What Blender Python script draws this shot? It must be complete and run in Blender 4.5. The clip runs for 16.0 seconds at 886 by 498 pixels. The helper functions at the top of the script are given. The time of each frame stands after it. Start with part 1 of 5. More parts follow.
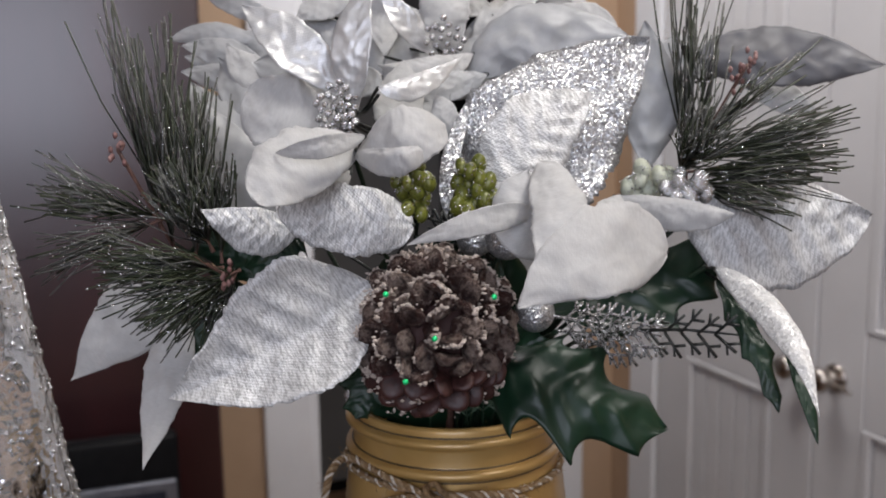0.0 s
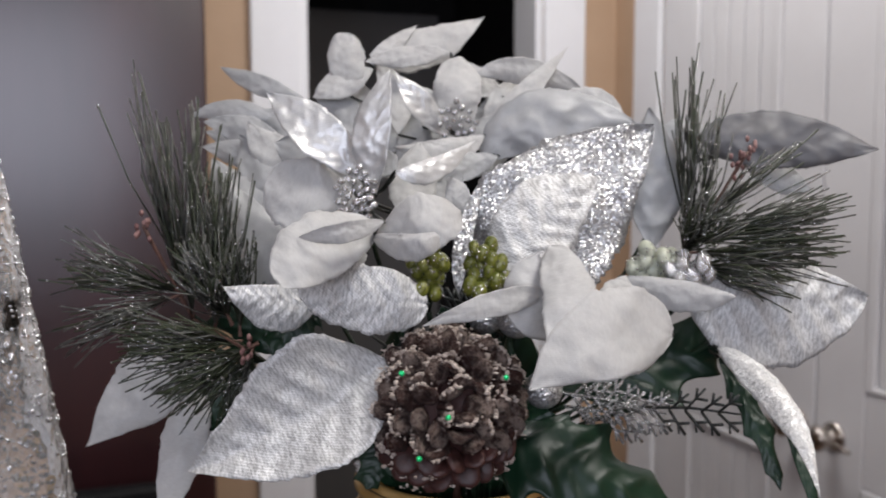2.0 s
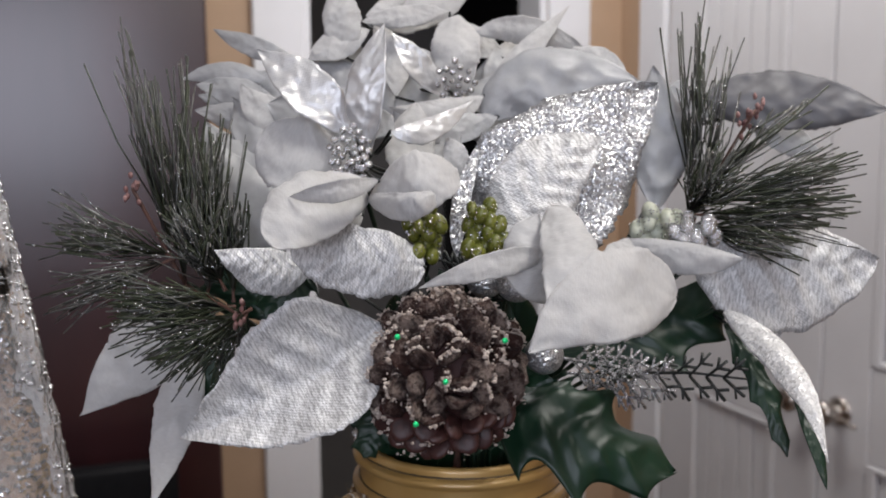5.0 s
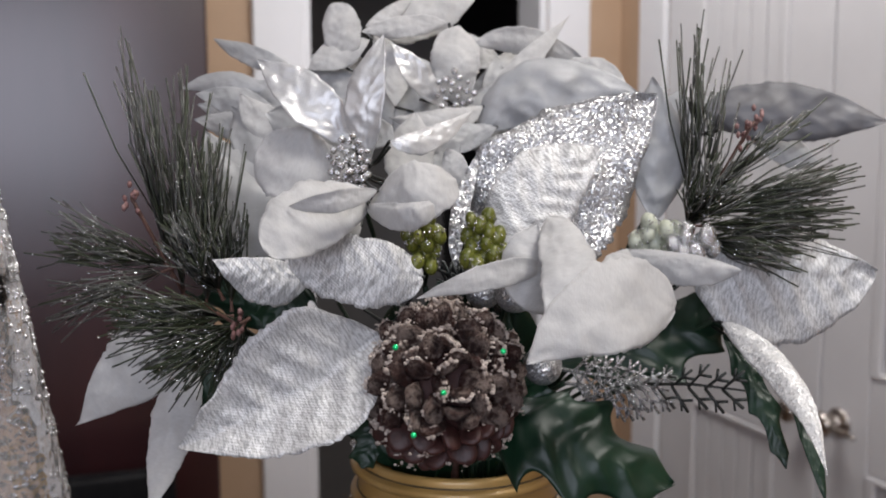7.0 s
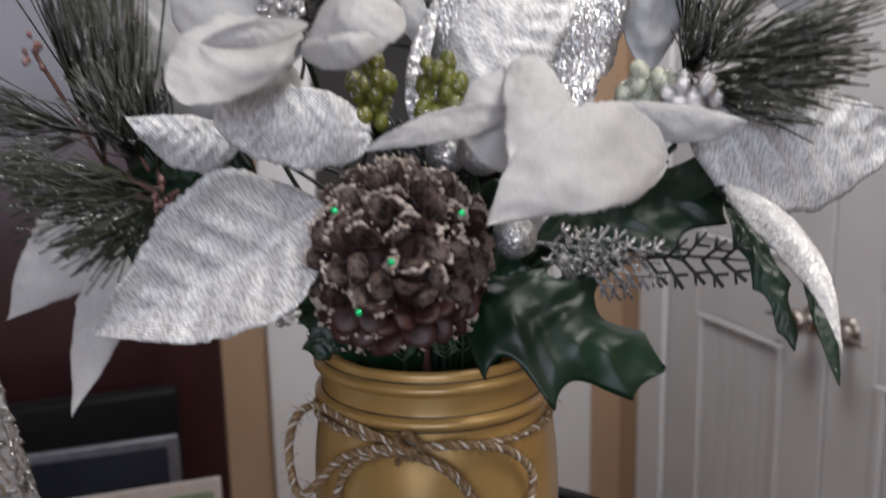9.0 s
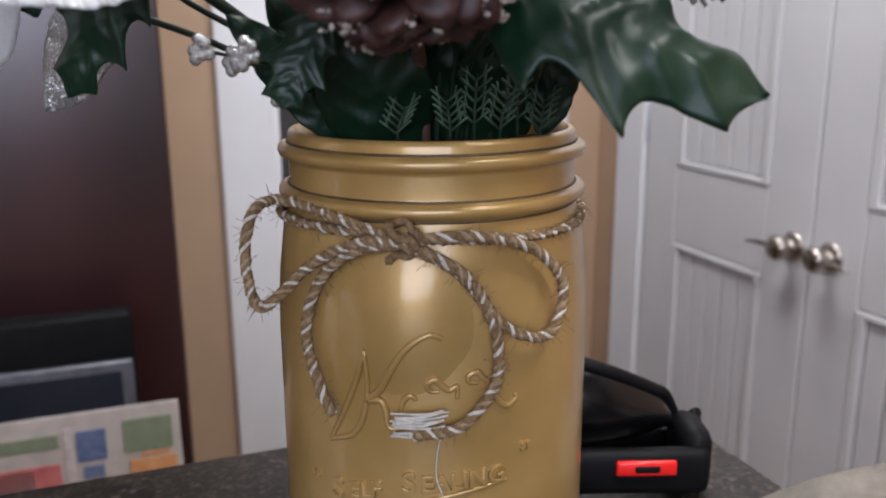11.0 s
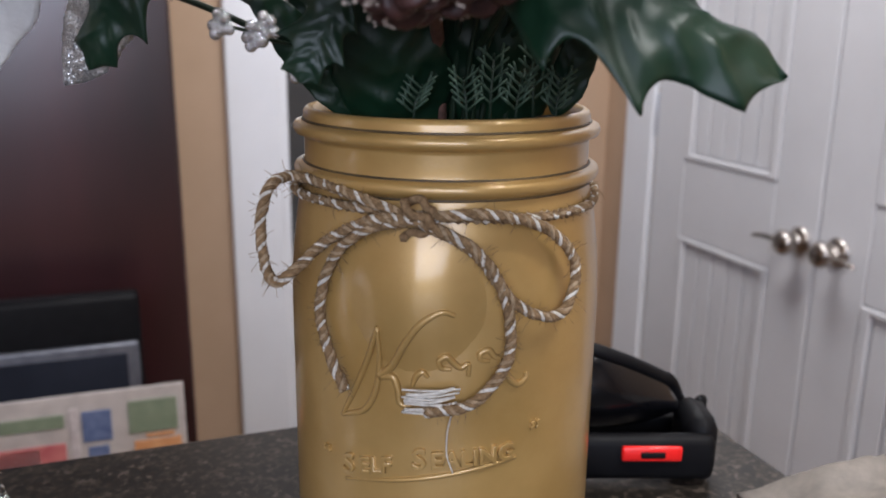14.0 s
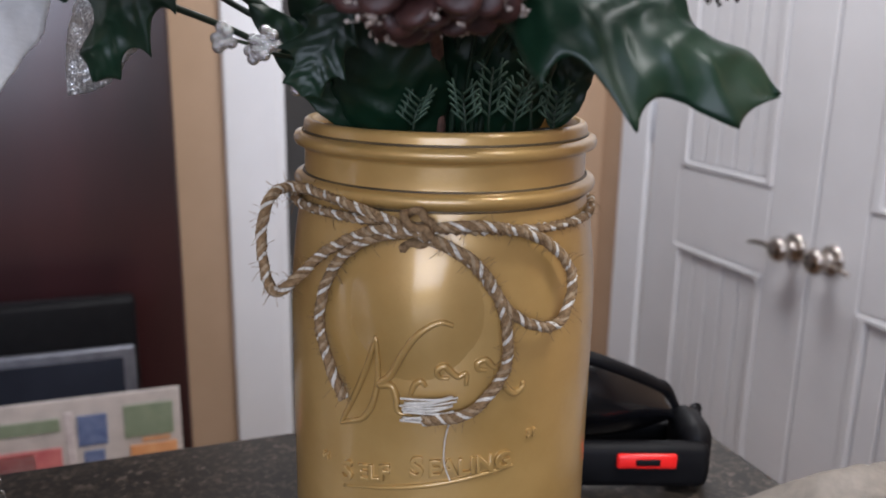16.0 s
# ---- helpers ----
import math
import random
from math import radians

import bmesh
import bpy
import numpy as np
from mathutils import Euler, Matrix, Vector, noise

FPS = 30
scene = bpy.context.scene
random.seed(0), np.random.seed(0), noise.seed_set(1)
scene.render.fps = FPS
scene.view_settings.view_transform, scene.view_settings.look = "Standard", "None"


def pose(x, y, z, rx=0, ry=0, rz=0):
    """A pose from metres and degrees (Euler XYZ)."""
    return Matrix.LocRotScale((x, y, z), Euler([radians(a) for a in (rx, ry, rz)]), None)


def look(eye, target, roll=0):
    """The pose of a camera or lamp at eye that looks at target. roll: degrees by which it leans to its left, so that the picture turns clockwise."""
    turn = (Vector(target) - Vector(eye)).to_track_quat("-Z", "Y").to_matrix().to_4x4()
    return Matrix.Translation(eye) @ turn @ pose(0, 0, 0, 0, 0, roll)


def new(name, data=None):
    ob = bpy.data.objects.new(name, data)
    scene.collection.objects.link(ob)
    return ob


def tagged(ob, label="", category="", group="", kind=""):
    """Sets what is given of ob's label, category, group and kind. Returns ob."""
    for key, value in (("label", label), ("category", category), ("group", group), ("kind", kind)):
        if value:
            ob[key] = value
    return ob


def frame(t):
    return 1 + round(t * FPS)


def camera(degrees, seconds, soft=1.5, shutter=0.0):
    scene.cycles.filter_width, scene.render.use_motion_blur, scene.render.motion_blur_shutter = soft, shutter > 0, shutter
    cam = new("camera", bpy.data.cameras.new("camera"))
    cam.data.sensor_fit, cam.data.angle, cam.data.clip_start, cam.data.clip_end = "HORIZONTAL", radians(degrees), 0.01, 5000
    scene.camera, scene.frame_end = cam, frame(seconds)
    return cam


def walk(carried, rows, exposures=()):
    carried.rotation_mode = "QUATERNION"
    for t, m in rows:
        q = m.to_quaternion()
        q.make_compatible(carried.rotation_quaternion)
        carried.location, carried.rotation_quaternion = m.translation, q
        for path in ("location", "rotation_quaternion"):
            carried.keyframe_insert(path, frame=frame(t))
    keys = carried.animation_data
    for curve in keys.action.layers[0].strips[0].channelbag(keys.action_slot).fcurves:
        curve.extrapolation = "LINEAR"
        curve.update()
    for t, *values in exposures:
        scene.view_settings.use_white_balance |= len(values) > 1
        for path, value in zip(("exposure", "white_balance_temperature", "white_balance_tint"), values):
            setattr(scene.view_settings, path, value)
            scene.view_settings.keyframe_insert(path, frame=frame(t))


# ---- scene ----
cam = camera(54.5, 16.0, soft=1.8, shutter=0.5)
PATH = [
    (0, 0.00439, -0.00177, 1.35003, 81.794, 0.863, 0.082),
    (0.5, 0.00222, 0.00002, 1.35061, 81.597, 0.680, 0.748),
    (1, -0.00223, -0.00468, 1.35575, 82.407, 0.478, 1.513),
    (1.5, -0.00338, -0.00717, 1.35949, 83.431, 0.310, 1.296),
    (2, -0.00072, -0.01083, 1.36114, 84.965, 0.111, -0.055),
    (2.5, 0.00362, -0.01054, 1.35864, 84.950, -0.186, -1.168),
    (3, 0.00459, -0.00555, 1.35466, 83.302, 0.264, -0.970),
    (3.5, 0.00209, -0.00326, 1.35441, 83.006, 0.515, 0.449),
    (6, 0.00146, -0.00471, 1.35767, 84.527, 0.183, 0.090),
    (6.5, 0.00025, -0.00623, 1.35947, 84.950, 0.005, 0.145),
    (7, 0.00198, -0.00335, 1.35546, 84.159, 0.160, 0.262),
    (7.5, 0.00336, 0.00019, 1.35309, 83.514, 0.400, 0.445),
    (8, 0.00420, 0.00487, 1.35033, 82.690, 0.230, 0.839),
    (8.5, 0.00624, 0.00973, 1.34681, 81.931, 0.514, 1.058),
    (9, 0.01653, 0.03123, 1.33282, 79.112, 1.216, 0.784),
    (9.5, 0.01886, 0.05404, 1.31122, 77.526, 0.726, -0.396),
    (10, 0.01288, 0.08059, 1.28373, 76.485, 0.724, -1.301),
    (10.2, 0.00872, 0.08827, 1.27699, 76.328, 0.741, -1.488),
    (12.3, 0.00245, 0.08654, 1.26232, 75.216, -0.578, -0.705),
    (12.5, 0.00296, 0.08694, 1.26292, 75.092, -0.543, -0.580),
    (13, 0.00313, 0.08649, 1.26276, 75.152, -0.571, -0.604),
    (13.5, 0.00294, 0.08609, 1.26244, 75.208, -0.457, -0.767),
    (14, 0.00150, 0.08554, 1.26315, 75.321, -0.644, -0.870),
    (14.5, 0.00113, 0.08407, 1.26477, 75.452, -0.831, -0.831),
    (15, 0.00107, 0.08400, 1.26467, 75.482, -0.857, -0.899),
    (15.5, 0.00041, 0.08412, 1.26526, 75.512, -1.031, -0.970),
    (16, 0.00078, 0.08304, 1.26552, 75.611, -0.967, -1.062),
]
walk(cam, [(t, pose(*place)) for t, *place in PATH],
     [(0, 0.10, 6500, 10), (8.5, 0.10, 6500, 10), (9.0, 0.08, 6500, 10), (9.5, 0.0, 6400, 10), (10.0, 0.25, 6300, 10), (12.5, 0.72, 6150, 10), (16.0, 0.72, 6150, 10)])
cam.data.dof.use_dof = True
cam.data.dof.focus_distance = 0.25
cam.data.dof.aperture_fstop = 18.0

# ---- room frame: u along the back wall, v away from the bar ----
YAW = 19.0
ROOM = pose(0, 0, 0, 0, 0, YAW)


def rm(u, v, z):
    return ROOM @ Vector((u, v, z))


# ---- light ----
world = bpy.data.worlds.new("world")
scene.world = world
world.use_nodes = True
world.node_tree.nodes["Background"].inputs[0].default_value = (0.75, 0.82, 1.0, 1)
world.node_tree.nodes["Background"].inputs[1].default_value = 0.01


def area(name, at, target, sx, sy, watts, colour):
    d = bpy.data.lights.new(name, "AREA")
    d.shape, d.size, d.size_y, d.energy, d.color = "RECTANGLE", sx, sy, watts, colour
    ob = new(name, d)
    ob.matrix_world = look(at, target)
    return ob


area("window_light", rm(-0.70, -1.5, 1.70), rm(-0.58, 0.0, 1.60), 1.25, 0.95, 19, (0.80, 0.84, 1.0))
area("ceiling_lamp_light", rm(0.42, -0.22, 2.36), rm(0.12, 0.3, 1.2), 0.40, 0.40, 16, (1.0, 0.96, 0.92))
# added fill that brightens closet doors and casings; no fixture hangs there
area("door_fill_light", rm(0.62, 1.25, 2.36), rm(0.75, 1.3, 0.5), 0.4, 0.4, 10.3, (1.0, 0.98, 0.98))


# ---- materials ----
class Nodes:
    def __init__(self, name):
        self.mat = bpy.data.materials.new(name)
        self.mat.use_nodes = True
        self.t = self.mat.node_tree
        self.b = self.t.nodes["Principled BSDF"]
        self.co = self.t.nodes.new("ShaderNodeTexCoord").outputs["Object"]

    def n(self, kind, **kw):
        node = self.t.nodes.new(kind)
        for k, v in kw.items():
            if k in node.inputs.keys():
                self.put(node.inputs[k], v)
        return node

    def put(self, socket, v):
        if isinstance(v, bpy.types.NodeSocket):
            self.t.links.new(v, socket)
        else:
            socket.default_value = v

    def noise(self, scale, detail=4.0, rough=0.6, vec=None):
        return self.n("ShaderNodeTexNoise", Vector=vec or self.co, Scale=scale, Detail=detail, Roughness=rough)

    def stretch(self, x, y, z):
        m = self.n("ShaderNodeMapping", Vector=self.co)
        m.inputs["Scale"].default_value = (x, y, z)
        return m.outputs[0]

    def ramp(self, fac, stops):
        r = self.t.nodes.new("ShaderNodeValToRGB")
        self.put(r.inputs[0], fac)
        e = r.color_ramp.elements
        while len(e) < len(stops):
            e.new(0.5)
        for el, (p, c) in zip(e, stops):
            el.position = p
            el.color = (*c, 1) if len(c) == 3 else c
        return r.outputs[0]

    def math(self, op, a, b=0.0):
        m = self.t.nodes.new("ShaderNodeMath")
        m.operation = op
        self.put(m.inputs[0], a)
        self.put(m.inputs[1], b)
        return m.outputs[0]

    def bump(self, height, strength, distance=0.001, normal=None):
        b = self.n("ShaderNodeBump", Strength=strength, Distance=distance)
        self.put(b.inputs["Height"], height)
        if normal is not None:
            self.put(b.inputs["Normal"], normal)
        return b.outputs[0]

    def set(self, **kw):
        for k, v in kw.items():
            self.put(self.b.inputs[k.replace("_", " ")], v)
        return self

    def sparkle(self, scale, amount):
        v = self.n("ShaderNodeTexVoronoi", Vector=self.co, Scale=scale)
        geo = self.t.nodes.new("ShaderNodeNewGeometry").outputs["Normal"]
        a = self.t.nodes.new("ShaderNodeVectorMath")
        a.operation = "SUBTRACT"
        self.put(a.inputs[0], v.outputs["Color"])
        a.inputs[1].default_value = (0.5, 0.5, 0.5)
        s = self.t.nodes.new("ShaderNodeVectorMath")
        s.operation = "SCALE"
        self.put(s.inputs[0], a.outputs[0])
        s.inputs["Scale"].default_value = amount
        d = self.t.nodes.new("ShaderNodeVectorMath")
        d.operation = "ADD"
        self.put(d.inputs[0], geo)
        self.put(d.inputs[1], s.outputs[0])
        nn = self.t.nodes.new("ShaderNodeVectorMath")
        nn.operation = "NORMALIZE"
        self.put(nn.inputs[0], d.outputs[0])
        return v, nn.outputs[0]


def threads(k, across, along, wobble=1.2):
    """Crossing threads of a woven cloth, 0 to 1; thread widths in metres, laid along the leaf."""
    uv = k.t.nodes.new("ShaderNodeUVMap").outputs[0]
    rot = k.n("ShaderNodeMapping", Vector=uv)
    rot.inputs["Rotation"].default_value = (0, 0, 0.6)
    a = k.n("ShaderNodeTexWave", Vector=rot.outputs[0], Scale=0.314 / across, Distortion=wobble, Detail=2.0)
    c = k.n("ShaderNodeTexWave", Vector=rot.outputs[0], Scale=0.314 / along, Distortion=wobble, Detail=2.0)
    c.bands_direction = "Y"
    return k.math("ADD", k.math("MULTIPLY", a.outputs["Fac"], 0.62), k.math("MULTIPLY", c.outputs["Fac"], 0.38)), uv


def streaks(k, uv, x, y, detail=3):
    m = k.n("ShaderNodeMapping", Vector=uv)
    m.inputs["Scale"].default_value = (x, y, 1)
    m.inputs["Rotation"].default_value = (0, 0, 0.45)
    return k.n("ShaderNodeTexNoise", Vector=m.outputs[0], Scale=1.0, Detail=detail, Roughness=0.6).outputs[0]


def thin(k, share):
    """Cloth that lets part of the light through."""
    tl = k.t.nodes.new("ShaderNodeBsdfTranslucent")
    link = k.b.inputs["Base Color"].links
    k.t.links.new(link[0].from_socket, tl.inputs["Color"])
    mx = k.t.nodes.new("ShaderNodeMixShader")
    mx.inputs[0].default_value = share
    k.t.links.new(k.b.outputs[0], mx.inputs[1])
    k.t.links.new(tl.outputs[0], mx.inputs[2])
    k.t.links.new(mx.outputs[0], k.t.nodes["Material Output"].inputs["Surface"])
    return k.mat


def m_satin():
    k = Nodes("white_satin")
    w, uv = threads(k, 0.0005, 0.0007)
    f = k.math("ADD", k.math("MULTIPLY", k.noise(60, 5, 0.65).outputs[0], 0.55), k.math("ADD", k.math("MULTIPLY", w, 0.10), k.math("MULTIPLY", streaks(k, uv, 500, 1600), 0.35)))
    col = k.ramp(f, [(0.32, (0.50, 0.495, 0.485)), (0.66, (0.68, 0.675, 0.66))])
    crease = k.bump(k.noise(170, 4).outputs[0], 0.3, 0.0014)
    k.set(Base_Color=col, Roughness=0.55, Specular_IOR_Level=0.35, Sheen_Weight=0.15, Normal=k.bump(w, 0.14, 0.0002, crease))
    return thin(k, 0.22)


def m_silk():
    k = Nodes("silvery_silk")
    w, uv = threads(k, 0.0005, 0.0008)
    f = k.math("ADD", k.math("MULTIPLY", k.noise(70, 5, 0.65).outputs[0], 0.6), k.math("ADD", k.math("MULTIPLY", w, 0.2), k.math("MULTIPLY", streaks(k, uv, 400, 1600), 0.2)))
    col = k.ramp(f, [(0.32, (0.54, 0.54, 0.54)), (0.68, (0.74, 0.74, 0.735))])
    k.set(Base_Color=col, Metallic=0.35, Roughness=0.33, Normal=k.bump(w, 0.2, 0.0002, k.bump(k.noise(140, 3).outputs[0], 0.35, 0.0016)))
    return thin(k, 0.12)


def m_lame():
    k = Nodes("silver_lame_fabric")
    w, uv = threads(k, 0.0008, 0.0012, 2.5)
    dash = k.ramp(streaks(k, uv, 380, 1500, 2), [(0.44, (0, 0, 0)), (0.60, (1, 1, 1))])
    soft = k.noise(80, 4).outputs[0]
    f = k.math("ADD", k.math("MULTIPLY", dash, 0.62), k.math("ADD", k.math("MULTIPLY", soft, 0.25), k.math("MULTIPLY", w, 0.15)))
    col = k.ramp(f, [(0.15, (0.66, 0.66, 0.655)), (0.85, (0.38, 0.38, 0.375))])
    v, nn = k.sparkle(2100, 0.26)
    k.set(Base_Color=col, Metallic=0.2, Roughness=k.ramp(soft, [(0.3, (0.38,) * 3), (0.7, (0.52,) * 3)]))
    k.set(Normal=k.bump(k.math("ADD", w, k.math("MULTIPLY", dash, -0.8)), 0.35, 0.0003, nn))
    return k.mat


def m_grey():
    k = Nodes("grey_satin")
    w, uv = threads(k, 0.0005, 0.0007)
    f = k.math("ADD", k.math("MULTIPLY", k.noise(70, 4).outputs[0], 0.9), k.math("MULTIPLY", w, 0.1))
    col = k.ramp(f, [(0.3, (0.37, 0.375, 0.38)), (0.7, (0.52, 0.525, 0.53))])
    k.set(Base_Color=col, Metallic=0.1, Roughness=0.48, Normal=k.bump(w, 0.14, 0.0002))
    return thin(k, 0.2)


def m_glitter():
    k = Nodes("silver_glitter")
    v, nn = k.sparkle(2500, 1.0)
    col = k.ramp(v.outputs["Color"], [(0.0, (0.26, 0.265, 0.275)), (1.0, (0.80, 0.805, 0.815))])
    k.set(Base_Color=col, Metallic=0.72, Roughness=0.32, Normal=nn)
    return k.mat


def m_sugar():
    k = Nodes("sugar_glitter_cloth")
    v, nn = k.sparkle(1900, 0.5)
    col = k.ramp(v.outputs["Color"], [(0.0, (0.48, 0.475, 0.46)), (1.0, (0.74, 0.735, 0.72))])
    k.set(Base_Color=col, Metallic=0.1, Roughness=0.36, Normal=nn)
    return k.mat


def m_holly():
    k = Nodes("holly_green")
    n = k.noise(45, 4)
    col = k.ramp(n.outputs[0], [(0.3, (0.003, 0.014, 0.007)), (0.7, (0.007, 0.030, 0.014))])
    k.set(Base_Color=col, Roughness=0.40, Specular_IOR_Level=0.4, Normal=k.bump(k.noise(500, 2).outputs[0], 0.12, 0.0003, k.bump(k.noise(90, 3).outputs[0], 0.12, 0.002)))
    return k.mat


def m_plain(name, c1, c2, scale, rough, metal=0.0, bump=0.15, dist=0.0005, bscale=None):
    k = Nodes(name)
    n = k.noise(scale, 5)
    col = k.ramp(n.outputs[0], [(0.32, c1), (0.68, c2)])
    n2 = k.noise(bscale or scale * 4, 3)
    rr = k.ramp(n2.outputs[0], [(0.3, (max(rough - 0.07, 0.02),) * 3), (0.7, (min(rough + 0.07, 1),) * 3)])
    k.set(Base_Color=col, Roughness=rr, Metallic=metal, Normal=k.bump(n2.outputs[0], bump, dist))
    return k.mat


def m_granite():
    k = Nodes("brown_granite")
    v = k.n("ShaderNodeTexVoronoi", Vector=k.co, Scale=420.0)
    n = k.noise(160, 6, 0.7)
    mixf = k.math("MULTIPLY", k.math("ADD", n.outputs[0], k.math("MULTIPLY", v.outputs["Color"], 0.5)), 0.75)
    col = k.ramp(mixf, [(0.36, (0.010, 0.009, 0.008)), (0.56, (0.018, 0.015, 0.012)), (0.68, (0.045, 0.036, 0.028)), (0.82, (0.11, 0.09, 0.075))])
    k.set(Base_Color=col, Roughness=0.34, Specular_IOR_Level=0.22)
    return k.mat


def m_gold():
    k = Nodes("gold_paint")
    n = k.noise(28, 5)
    col = k.ramp(n.outputs[0], [(0.3, (0.40, 0.245, 0.074)), (0.7, (0.50, 0.325, 0.115))])
    v, nn = k.sparkle(4200, 0.07)
    rr = k.ramp(k.noise(40, 4).outputs[0], [(0.35, (0.36,) * 3), (0.65, (0.46,) * 3)])
    k.set(Base_Color=col, Metallic=0.35, Roughness=rr, Normal=nn, Coat_Weight=0.75, Coat_Roughness=0.14)
    return k.mat


def m_mercury():
    k = Nodes("mercury_glass")
    n = k.noise(55, 5, 0.65, vec=k.stretch(1, 1, 0.55))
    col = k.ramp(n.outputs[0], [(0.37, (0.035, 0.032, 0.03)), (0.43, (0.62, 0.62, 0.62)), (0.55, (0.93, 0.93, 0.93))])
    k.set(Base_Color=col, Metallic=0.75, Roughness=0.14, Coat_Weight=0.5)
    v = k.n("ShaderNodeTexVoronoi", Vector=k.co, Scale=330.0)
    k.set(Normal=k.bump(v.outputs["Distance"], 0.45, 0.0013))
    return k.mat


def m_cone():
    k = Nodes("frosted_cone_scale")
    info = k.t.nodes.new("ShaderNodeObjectInfo")
    n = k.noise(240, 5, 0.7)
    base = k.ramp(k.noise(120, 4).outputs[0], [(0.3, (0.010, 0.004, 0.003)), (0.7, (0.070, 0.024, 0.018))])
    hgt = k.n("ShaderNodeSeparateXYZ", Vector=k.co).outputs[1]
    n3 = k.noise(620, 4, 0.7)
    f = k.math("ADD", k.math("ADD", k.math("MULTIPLY", n.outputs[0], 0.75), k.math("MULTIPLY", n3.outputs[0], 0.45)), k.math("MULTIPLY", hgt, 16.0))
    f = k.math("ADD", f, k.math("MULTIPLY", info.outputs["Random"], 0.16))
    fr = k.ramp(f, [(0.72, (0, 0, 0)), (0.88, (1, 1, 1))])
    mx = k.t.nodes.new("ShaderNodeMix")
    mx.data_type = "RGBA"
    k.put(mx.inputs[0], k.math("MULTIPLY", fr, 0.5))
    k.put(mx.inputs[6], base)
    mx.inputs[7].default_value = (0.42, 0.34, 0.29, 1)
    k.set(Base_Color=mx.outputs[2], Roughness=0.42, Normal=k.bump(k.noise(1000, 4, 0.7).outputs[0], 1.0, 0.0016))
    return k.mat


def m_cherry():
    k = Nodes("dark_cherry_lacquer")
    n = k.noise(2.5, 4, 0.5, vec=k.stretch(2, 2, 0.5))
    col = k.ramp(n.outputs[0], [(0.3, (0.010, 0.003, 0.004)), (0.7, (0.046, 0.011, 0.013))])
    k.set(Base_Color=col, Roughness=0.34, Coat_Weight=1.0, Coat_Roughness=0.23)
    return k.mat


def m_twine(name, c1, c2, rough=0.9, metal=0.0):
    return m_plain(name, c1, c2, 700, rough, metal, 0.8, 0.0008, 1800)


